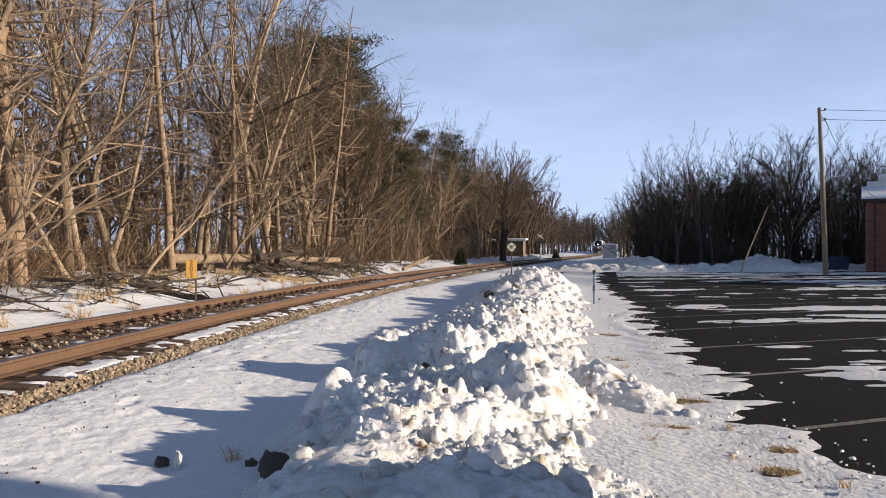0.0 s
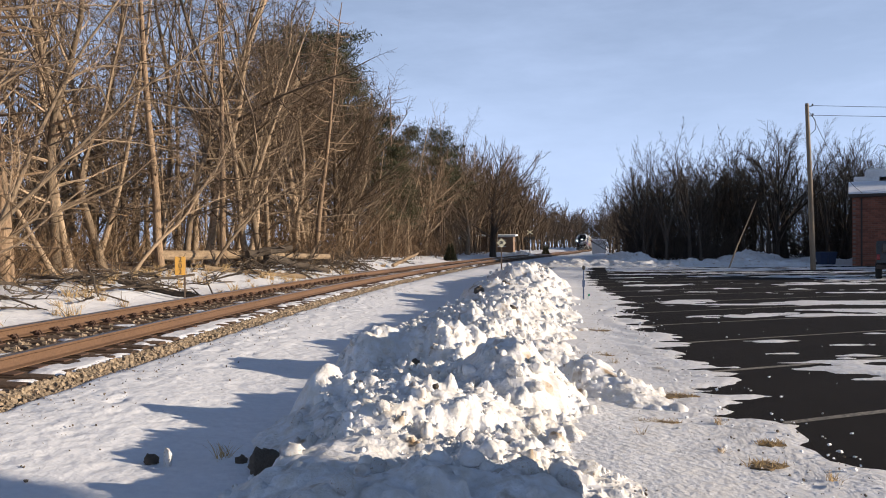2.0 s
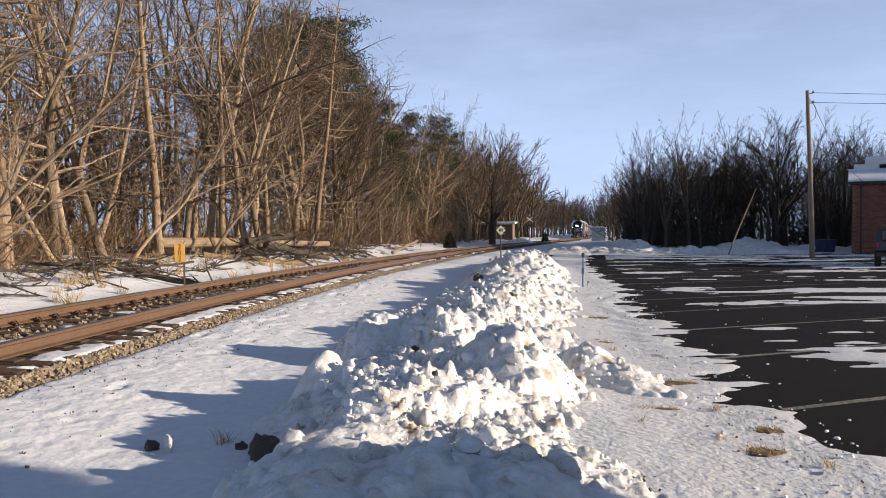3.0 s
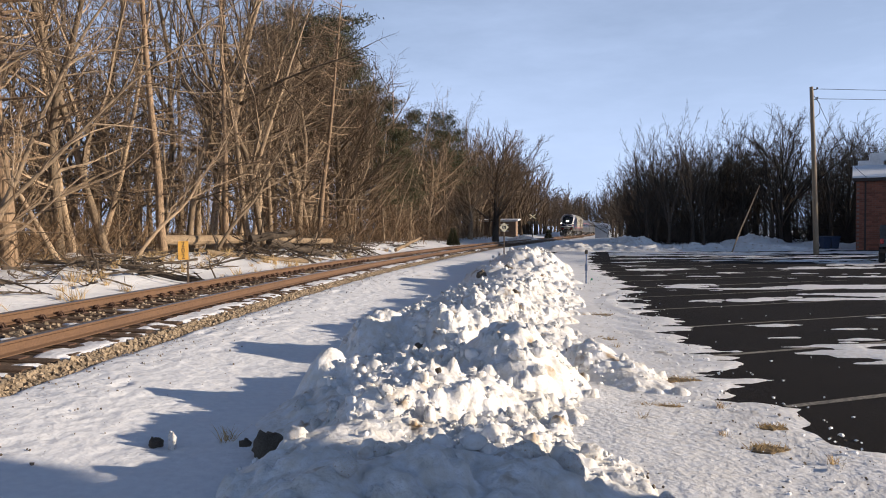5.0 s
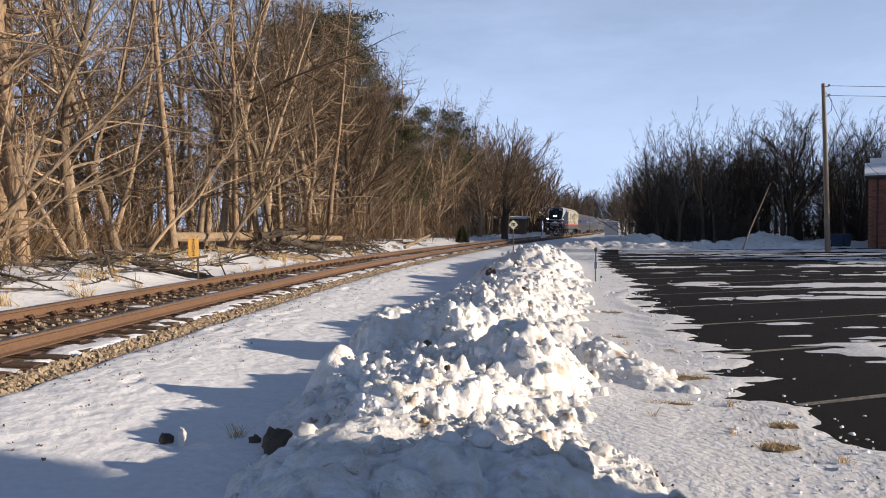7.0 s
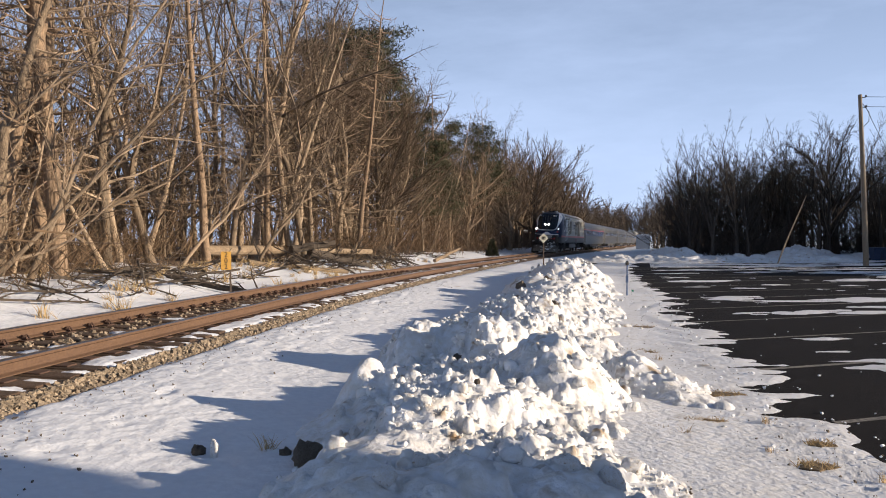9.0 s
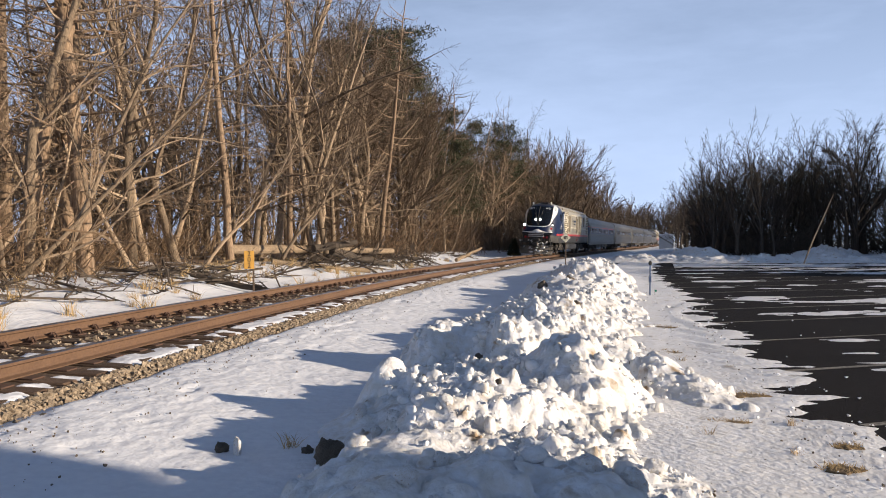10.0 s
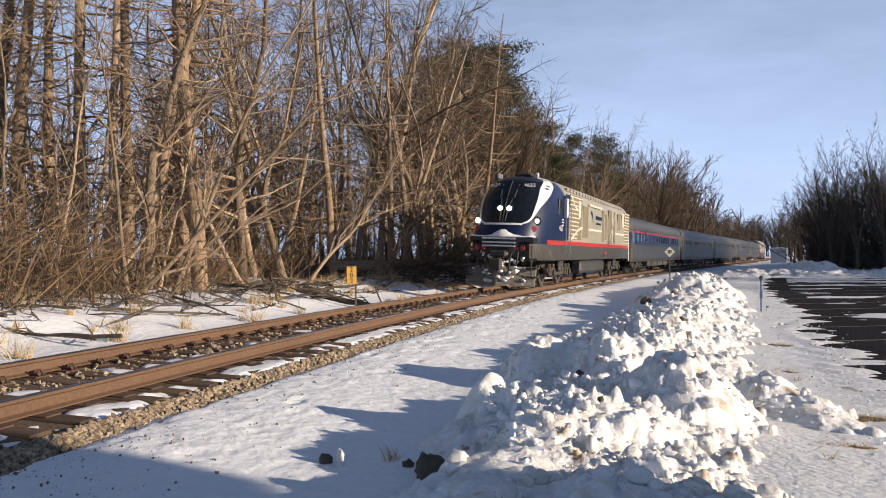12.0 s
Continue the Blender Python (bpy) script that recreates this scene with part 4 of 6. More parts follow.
UNDER = material("grimy_running_gear", (0.035, 0.032, 0.03), (0.075, 0.066, 0.055), rough=0.75, metal=0.2, grain=14, blotch=2, stain=(0.25, 0.24, 0.23), stain_from=0.66)
WHEEL = material("wheel_steel", (0.12, 0.105, 0.09), (0.06, 0.05, 0.045), rough=0.55, metal=0.5, grain=12, blotch=3)
GLASS_DARK = material("dark_windscreen", (0.006, 0.008, 0.011), (0.01, 0.012, 0.015), rough=0.06, grain=4, blotch=0.8, spec=0.6)
CHROME = material("chrome_trim", (0.6, 0.6, 0.6), (0.45, 0.45, 0.45), rough=0.3, metal=0.9, grain=20, blotch=3)
STEEL = material("stainless_side", (0.115, 0.11, 0.102), (0.07, 0.066, 0.06), rough=0.42, metal=0.8, grain=14, blotch=0.5, stretch=(0.3, 1, 2), stain=(0.2, 0.18, 0.16), stain_from=0.68)
STEEL_ROOF = material("dull_metal_roof", (0.13, 0.127, 0.122), (0.08, 0.078, 0.074), rough=0.5, metal=0.7, grain=10, blotch=0.7)
BAND_BLUE = material("blue_window_band", (0.008, 0.024, 0.08), (0.011, 0.028, 0.085), spec=0.25, rough=0.4, grain=8, blotch=0.6)
BAND_DARK = material("dark_window_band", (0.03, 0.029, 0.028), (0.05, 0.047, 0.043), spec=0.25, rough=0.4, grain=8, blotch=0.6)
LAMP_ON = glowing("headlamp_glass", (1.0, 0.97, 0.9), 14.0)
LAMP_DIM = glowing("lamp_glass", (0.9, 0.9, 0.92), 0.6)
LAMP_RED = material("red_lamp_glass", (0.4, 0.03, 0.04), (0.3, 0.03, 0.03), rough=0.2)
SNOW_CAKE = material("caked_snow", (0.82, 0.82, 0.84), (0.66, 0.64, 0.62), rough=0.7, grain=12, blotch=3, bump=0.5, bump_scale=20)

FRONT_Z = np.array([0.5, 0.9, 1.3, 1.75, 1.95, 2.2, 2.7, 3.2, 3.6, 3.85, 4.0, 4.12, 4.2])
FRONT_X = np.array([10.35, 10.7, 10.85, 10.9, 10.85, 10.75, 10.48, 10.14, 9.78, 9.48, 9.1, 8.5, 7.9])
HALF_Z = np.array([0.7, 1.0, 1.3, 2.9, 3.3, 3.6, 3.85, 4.05, 4.16, 4.2])
HALF_W = np.array([1.40, 1.45, 1.47, 1.47, 1.43, 1.34, 1.16, 0.86, 0.5, 0.2])
ROUND_N = 2.5


def nose(y, z, lift=0.0):
    """The place on the front at y and z."""
    w, f = np.interp(z, HALF_Z, HALF_W), np.interp(z, FRONT_Z, FRONT_X)
    c = min(2.3, f - 6.9)
    q = min(1.0, abs(y) / w)
    return (f - c + c * (1 - q**ROUND_N) ** (1 / ROUND_N) + lift, y + lift * 0.4 * np.sign(y) * q, z)


def text_mesh(name, words, size, mat, parent, m, depth=0.004):
    cu = bpy.data.curves.new(name, "FONT")
    cu.body, cu.size, cu.extrude, cu.align_x, cu.align_y = words, size, depth, "CENTER", "CENTER"
    cu.materials.append(mat)
    ob = new(name, cu)
    ob.matrix_basis = m
    ob.parent = parent
    return ob


def side_plate(x0, x1, z0, z1, y=1.47, proud=0.02, bevel=0.008):
    return Bag().box(x0, x1, y - 0.02, y + proud, z0, z1, bevel=bevel)


def bogie(parent, at, axle_list, base=2.7, radius=0.53):
    """A four-wheel bogie: side frames, springs and boxes; the axles with their wheels are parts that turn."""
    bag = Bag()
    for s in (-1, 1):
        y = s * 1.06
        bag.loft([[(x, y + s * d, z) for x, z in ((-base / 2 - 0.55, 0.62), (-base / 2 - 0.2, 0.42), (base / 2 + 0.2, 0.42), (base / 2 + 0.55, 0.62), (base / 2 + 0.3, 0.78), (0.6, 0.7), (0.4, 0.6), (-0.4, 0.6), (-0.6, 0.7), (-base / 2 - 0.3, 0.78))] for d in (-0.07, 0.07)])
        for x in (-base / 2, base / 2):
            bag.box(x - 0.2, x + 0.2, y + s * 0.09 - 0.1, y + s * 0.09 + 0.1, 0.36, 0.72, bevel=0.03)
            bag.disc((x, y + s * 0.22, 0.53), (0, 1, 0), 0.13, 0.08, 12)
            for dx in (-0.3, 0.3):
                bag.tube([(x + dx, y + s * 0.08, z) for z in np.linspace(0.42, 0.86, 7)], 0.075 + 0.018 * np.array([0, 1, 0, 1, 0, 1, 0]), 8)
        bag.tube([(-0.25, y + s * 0.16, 0.9), (0.5, y + s * 0.16, 0.62)], 0.05, 8)
        for x in (-0.22, 0.22):
            bag.tube([(x, y + s * 0.1, z) for z in np.linspace(0.55, 1.0, 7)], 0.11 + 0.02 * np.array([0, 1, 0, 1, 0, 1, 0]), 10)
    bag.box(-0.35, 0.35, -1.0, 1.0, 0.5, 0.72, bevel=0.03)
    ob = part("bogie", bag, UNDER, parent, "grimy four-wheel bogie caked with snow", m=pose(at, 0, 0))
    wheel = Bag()
    wheel.tube([(0, -1.0, 0), (0, 1.0, 0)], 0.08, 10)
    for s in (-1, 1):
        wheel.tube([(0, s * y, 0) for y in (0.685, 0.70, 0.715, 0.72, 0.80, 0.815, 0.80, 0.775, 0.775)], radius * np.array([1.03, 1.06, 1.05, 1.0, 0.985, 0.93, 0.86, 0.8, 0.3]), 22)
        for k in range(6):
            a = k * math.pi / 3
            wheel.disc((0.3 * math.cos(a), s * 0.80, 0.3 * math.sin(a)), (0, 1, 0), 0.045, 0.06, 8)
    me = wheel.mesh("wheelset", WHEEL)
    for x in (-base / 2, base / 2):
        w = part("wheelset", me, None, ob, m=pose(x, 0, radius))
        axle_list.append((w, x, radius))
    return ob


def locomotive(label, lit=True, front_only=False):
    loco = thing("locomotive", label, "locomotive", "vehicles of the train")
    axles = []
    # skin
    zs = np.array([1.0, 1.08, 1.25, 1.45, 1.58, 1.74, 1.95, 2.2, 2.45, 2.7, 2.95, 3.2, 3.4, 3.6, 3.75, 3.9, 4.0, 4.08, 4.15, 4.2])
    rear = -LOCO_L / 2 + 0.1
    th = np.linspace(0, 1, 15)
    rings = []
    for z in zs:
        w, f = np.interp(z, HALF_Z, HALF_W), np.interp(z, FRONT_Z, FRONT_X)
        c = min(2.3, f - 6.9)
        half = [(rear, w * 0.6), (rear, w * 0.93), (rear + 0.25, w), (-7, w), (-3, w), (1, w), (4, w), (6.4, w), (6.9, w)]
        for u in th:
            a = u * math.pi / 2
            half.append((f - c + c * math.sin(a) ** (2 / ROUND_N), w * math.cos(a) ** (2 / ROUND_N)))
        rings.append([(x, y, z) for x, y in half] + [(x, -y, z) for x, y in half[-2::-1]])
    bag = Bag().loft(rings)
    v = np.concatenate(bag.v)

    def paint(f):
        x, y, z = v[list(f)].mean(0)
        if len(f) > 6:
            return 4 if z > 2 else 2
        if z < 1.58:
            return 2
        if z < 1.74:
            return 3 if abs(y) > 1.25 and x < 9.6 else 0
        if x > 6.9:
            return 5 if z > 3.87 and x > 7.6 and abs(y) < 1.05 else 0
        return 4 if z > 3.75 else 1

    bag.m = [paint(f) for f in bag.f]
    part("body", bag, (NAVY, BEIGE, SKIRT, RED_PAINT, BEIGE, BLACK_PAINT), loco, "streamlined body in navy, beige and dark grey with a red stripe", smooth=True)
    # windscreen with its white surround
    rows = []
    for z in np.linspace(2.28, 3.86, 13):
        e = np.interp(z, [2.28, 2.36, 2.55, 3.2, 3.86], [0.66, 0.84, 0.95, 1.02, 0.95])
        rows.append([nose(y, z, 0.035) for y in np.linspace(-e, e, 17)])
    part("windscreen", Bag().loft(rows, closed=False), GLASS_DARK, loco, "large dark two-pane windscreen", smooth=True)
    band = Bag()
    for s in (-1, 1):
        a, b = [], []
        for z, yi, yo in ((4.06, 0.62, 0.84), (3.96, 0.86, 1.0), (3.86, 0.96, 1.13), (3.72, 0.99, 1.23), (3.6, 1.0, 1.28), (3.4, 1.02, 1.3), (3.2, 1.03, 1.27), (3.0, 1.02, 1.2), (2.8, 1.0, 1.12), (2.55, 0.96, 1.03), (2.44, 0.91, 0.98), (2.36, 0.84, 0.92), (2.28, 0.68, 0.76)):
            a.append(nose(s * yi, z, 0.05))
            b.append(nose(s * yo, z - 0.02, 0.05))
        band.loft([a, b], closed=False)
    band.loft([[nose(y, 2.285, 0.05) for y in np.linspace(-0.72, 0.72, 13)], [nose(y, 2.215, 0.05) for y in np.linspace(-0.72, 0.72, 13)]], closed=False)
    part("windscreen_surround", band, WHITE_PAINT, loco, "white curved band round the windscreen")
    wip = Bag()
    wip.tube([nose(0, z, 0.03) for z in np.linspace(2.3, 3.84, 7)], 0.022, 5)
    for s in (-1, 1):
        wip.tube([nose(0.1 * s, 2.35, 0.05), nose(0.14 * s, 2.9, 0.06), nose(0.3 * s, 3.5, 0.05)], 0.014, 4)
        wip.tube([nose(0.27 * s, 3.2, 0.04), nose(0.31 * s, 3.72, 0.04)], 0.012, 4)
    part("wiper", wip, UNDER, loco)
    lamp = LAMP_ON if lit else LAMP_DIM
    for y in (-0.17, 0.17):
        hl = part("headlamp", Bag().disc(nose(y, 2.8, 0.05), (1, 0, 0.3), 0.085, 0.08, 16), lamp, loco, "bright round headlamp")
        part("lamp_ring", Bag().tube([np.array(nose(y, 2.8, 0.02)), np.array(nose(y, 2.8, 0.06))], [0.145, 0.125], 16, cap=False), BLACK_PAINT, hl)
    for s in (-1, 1):
        x, y, z = nose(s * 1.12, 2.38, 0.0)
        pod = part("light_pod", Bag().disc((x, y, z), (0.9, 0.45 * s, 0.1), 0.17, 0.1, 16), BLACK_PAINT, loco)
        part("ditch_lamp", Bag().disc((x + 0.05, y + 0.02 * s, z), (0.9, 0.45 * s, 0.1), 0.09, 0.08, 16), lamp if s < 0 else LAMP_DIM, pod)
        x, y, z = nose(s * 1.08, 2.1, 0.0)
        part("marker_lamp", Bag().disc((x + 0.01, y, z), (0.9, 0.45 * s, 0.1), 0.1, 0.08, 14), LAMP_RED, loco, "red marker lamp")
        part("red_hose_head", Bag().disc((10.95, s * 0.86, 1.42), (1, 0, 0), 0.09, 0.12, 10).disc((10.93, s * 0.62, 1.4), (1, 0, 0), 0.07, 0.1, 10), LAMP_RED, loco)
        text_mesh("road_number", "4622", 0.22, WHITE_PAINT, loco, Matrix.Translation(nose(s * 0.66, 3.68, 0.085)) @ pose(0, 0, 0, 53, 0, 90 + s * 14))
    # buffer beam, deck, coupler, plow
    deck = Bag()
    deck.loft([[(x, y, z) for x, z in ((9.9, 1.62), (10.9, 1.62), (11.0 - 0.18 * abs(y), 1.66), (11.0 - 0.18 * abs(y), 1.76), (10.85, 1.8), (9.9, 1.8))] for y in np.linspace(-1.2, 1.2, 9)])
    part("front_deck", deck, BLACK_PAINT, loco)
    for z in (1.48, 1.6, 1.74):
        part("anticlimber_bar", Bag().box(11.0, 11.14, -0.62, 0.62, z - 0.035, z + 0.035, bevel=0.015), CHROME, loco)
    cap_rng = np.random.default_rng(77)
    rings = []
    for u in np.linspace(-1, 1, 15):
        y = u * 1.18
        h = 0.015 + 0.27 * math.exp(-((u - 0.05) / 0.26) ** 2) + cap_rng.uniform(0, 0.05)
        rings.append([(x, y, z) for x, z in ((10.35, 1.8), (11.02 - 0.18 * abs(y), 1.79), (11.03 - 0.18 * abs(y), 1.81), (10.95 - 0.15 * abs(y), 1.81 + h * 0.6), (10.75, 1.81 + h), (10.5, 1.81 + h * 0.8))])
    part("snow_cap", Bag().loft(rings), SNOW_CAKE, loco, "snow packed on the front deck", smooth=True)
    front = Bag()
    front.box(10.2, 10.75, -1.1, 1.1, 1.05, 1.62, bevel=0.05)
    front.box(10.7, 11.35, -0.16, 0.16, 0.75, 1.02, bevel=0.05)
    front.box(11.25, 11.5, -0.22, 0.22, 0.68, 1.06, bevel=0.06)
    front.box(10.8, 11.2, -0.3, 0.3, 1.1, 1.32, bevel=0.04)
    for s in (-1, 1):
        front.tube([(10.95, s * 0.45, 1.25), (11.2, s * 0.47, 1.0), (11.15, s * 0.42, 0.6), (11.0, s * 0.36, 0.5)], 0.035, 6)
        front.tube([(10.95, s * 0.7, 1.3), (11.12, s * 0.72, 1.05), (11.1, s * 0.66, 0.7)], 0.03, 6)
        front.tube([(10.9, s * 1.18, 1.5), (11.0, s * 1.2, 0.8), (10.9, s * 1.2, 0.45)], 0.025, 5)
        for z in (0.45, 0.75, 1.05):
            front.box(10.62, 10.95, s * 1.22 - 0.2, s * 1.22 + 0.2, z - 0.02, z + 0.02)
    part("buffer_beam", front, UNDER, loco, "buffer beam with coupler, hoses and steps")
    plow = Bag()
    rings = []
    for u in np.linspace(-1, 1, 9):
        y, x = u * 1.3, 11.25 - 0.45 * abs(u)
        rings.append([(x - 0.15, y, 0.78), (x, y, 0.42), (x + 0.08, y, 0.12), (x - 0.02, y, 0.12), (x - 0.25, y, 0.78)])
    plow.loft(rings)
    part("plow", plow, material("muddy_plow_steel", (0.2, 0.18, 0.15), (0.1, 0.09, 0.075), rough=0.8, grain=12, blotch=3, stain=(0.5, 0.5, 0.5), stain_from=0.6), loco, "steel pilot plow with caked snow")
    cake = Bag()
    for _ in range(44):
        c = np.array([cap_rng.uniform(10.9, 11.35), cap_rng.normal(0, 0.5), cap_rng.uniform(0.25, 1.25)])
        c[0] = 11.3 - 0.42 * abs(c[1]) / 1.3 - 0.2 * (c[2] > 0.8)
        cake.add(stone_shape(cap_rng) * cap_rng.uniform(0.04, 0.12) * (0.7, 1.5, 0.8) + c, BOX_FACES)
    part("caked_snow", cake, SNOW_CAKE, loco, "snow caked on plow and coupler", smooth=True)
    for x, z, r in ((8.9, 4.2, 0.035), (8.6, 4.22, 0.03)):
        part("antenna", Bag().tube([(x, -0.75, 4.0), (x, -0.75, 4.1), (x, -0.75, 4.18)], [0.05, 0.05, 0.04], 10), CHROME, loco)
    part("horn", Bag().tube([(8.7, 0.72, 4.0), (8.7, 0.72, 4.12), (8.7, 0.72, 4.2)], [0.07, 0.08, 0.06], 12), CHROME, loco)
    part("roof_hatch", Bag().box(7.9, 8.6, -0.2, 0.45, 4.1, 4.2, bevel=0.03), BLACK_PAINT, loco)
    for s in (-1, 1):
        y = s * 1.47
        flip = (lambda b: b) if s > 0 else (lambda b: Bag().add(np.concatenate(b.v) * (1, -1, 1), [f[::-1] for f in b.f]))
        # cab: window, door, grab rails, mirror
        part("cab_window", flip(side_plate(7.55, 8.15, 2.75, 3.3, 1.43, 0.045)), GLASS_DARK, loco)
        door = part("cab_door", flip(side_plate(6.35, 6.95, 1.78, 3.55, 1.47, 0.012)), NAVY, loco, "navy cab door")
        part("door_window", flip(side_plate(6.48, 6.82, 2.75, 3.3, 1.485, 0.012)), GLASS_DARK, door)
        for x in (6.25, 7.08):
            part("grab_rail", Bag().tube([(x, y, 3.2), (x, y + s * 0.08, 3.12), (x, y + s * 0.08, 1.3), (x, y, 1.2)], 0.018, 5), CHROME, loco)
        part("mirror", flip(Bag().box(7.25, 7.42, 1.5, 1.66, 2.62, 3.35, bevel=0.03)), WHITE_PAINT, loco, "tall white mirror housing")
        bars = Bag()
        for k in range(3):
            bars.box(7.25, 7.6, 1.46, 1.476, 2.52 - k * 0.1, 2.56 - k * 0.1)
        part("lettering_bars", flip(bars), WHITE_PAINT, loco)
        text_mesh("road_number", "4622", 0.3, WHITE_PAINT, loco, pose(7.75, s * 1.485, 2.2, 90, 0, 180 if s > 0 else 0))
        # hood side: louvres, screens, stripes
        for x0, x1 in ((3.75, 6.15), (-10.5, -8.7)):
            part("louvre_screen", flip(side_plate(x0, x1, 1.82, 3.6, 1.46, 0.013)), BEIGE_DARK, loco)
            for k in range(11):
                z = 1.86 + 0.165 * k
                w = (x1 - x0) * (1.0 if x0 < 0 else 0.62 + 0.38 * k / 10)
                part("louvre", flip(side_plate(x1 - w, x1, z, z + 0.05, 1.465, 0.02, 0.004)), CREAM, loco)
        for x0, x1, z0, z1 in ((2.3, 3.5, 1.95, 3.3), (-1.9, -1.3, 1.85, 3.35), (-5.3, -3.2, 1.78, 3.45), (-7.2, -6.2, 2.55, 3.4), (-2.6, -2.15, 1.95, 3.2)):
            part("vent_screen", flip(side_plate(x0, x1, z0, z1, 1.465, 0.014)), BEIGE_DARK, loco, "dusty vent screen")
        cross = Bag()
        for a, b in (((-5.25, 1.8), (-3.25, 3.43)), ((-5.25, 3.43), (-3.25, 1.8)), ((-4.25, 1.8), (-4.25, 3.43))):
            cross.tube([(a[0], 1.49, a[1]), (b[0], 1.49, b[1])], 0.05, 4)
        part("cross_brace", flip(cross), BEIGE, loco)
        for x0, x1 in ((4.1, 4.5), (-8.3, -7.7)):
            part("cream_panel", flip(side_plate(x0, x1, 2.75, 3.45, 1.47, 0.03)), CREAM, loco)
        for x0, x1, z in ((-1.2, 2.1, 3.36), (-1.2, 2.1, 2.28), (-8.6, -5.5, 2.28), (-8.6, -7.3, 3.4)):
            part("stripe", flip(side_plate(x0, x1, z, z + 0.1, 1.468, 0.012, 0.003)), CREAM, loco)
        sweep = Bag()
        pts = [(6.0, 1.76), (5.2, 1.95), (4.6, 2.15), (4.0, 2.26), (3.52, 2.3)]
        sweep.loft([[(x, 1.48, z) for x, z in pts], [(x, 1.48, z + 0.11) for x, z in pts]], closed=False)
        pts = [(6.1, 3.55), (5.6, 3.3), (5.2, 3.1), (4.5, 2.98)]
        sweep.loft([[(x, 1.485, z) for x, z in pts], [(x, 1.485, z + 0.1) for x, z in pts]], closed=False)
        part("stripe", flip(sweep), CREAM, loco)
        logo = Bag()
        for k in range(3):
            r0 = 0.9 - 0.24 * k
            arc = [(0.25 + r0 * math.sin(t), 2.5 + (0.95 - 0.22 * k) * (1 - math.cos(t)) / 1.0) for t in np.linspace(0.25, 1.25, 7)]
            logo.loft([[(1.9 - x * 0.75, 1.484, 3.22 - (z - 2.5) * 0.95) for x, z in arc], [(1.9 - x * 0.75 - 0.02, 1.484, 3.22 - (z - 2.5) * 0.95 - 0.13) for x, z in arc]], closed=False)
        part("logo", flip(logo), NAVY, loco)
        bars = Bag()
        for k in range(6):
            bars.box(-0.95 + 0.28 * k - 0.2, -0.95 + 0.28 * k, 1.47, 1.484, 2.83, 3.0)
        for k in range(5):
            bars.box(-0.75 + 0.26 * k - 0.16, -0.75 + 0.26 * k, 1.47, 1.484, 2.6, 2.7)
        part("lettering_bars", flip(bars), NAVY, loco)
        for k in range(24):
            part("roof_vent", flip(Bag().box(5.6 - k * 0.65, 6.0 - k * 0.65, 1.02, 1.3, 3.72, 3.86, bevel=0.02)), BEIGE, loco)
        tank = Bag().box(-2.6, 3.2, 0.9, 1.4, 0.42, 0.95, bevel=0.1)
        part("fuel_tank", flip(tank), SKIRT, loco)
        part("filler_cap", flip(Bag().disc((-2.2, 1.49, 1.28), (0, 1, 0), 0.13, 0.05, 14)), LAMP_RED, loco)
    for x in (6.5, -6.9):
        bogie(loco, x, axles, 2.75, 0.53)
    loco.scale = (1, 1, 1.045)
    return loco, axles


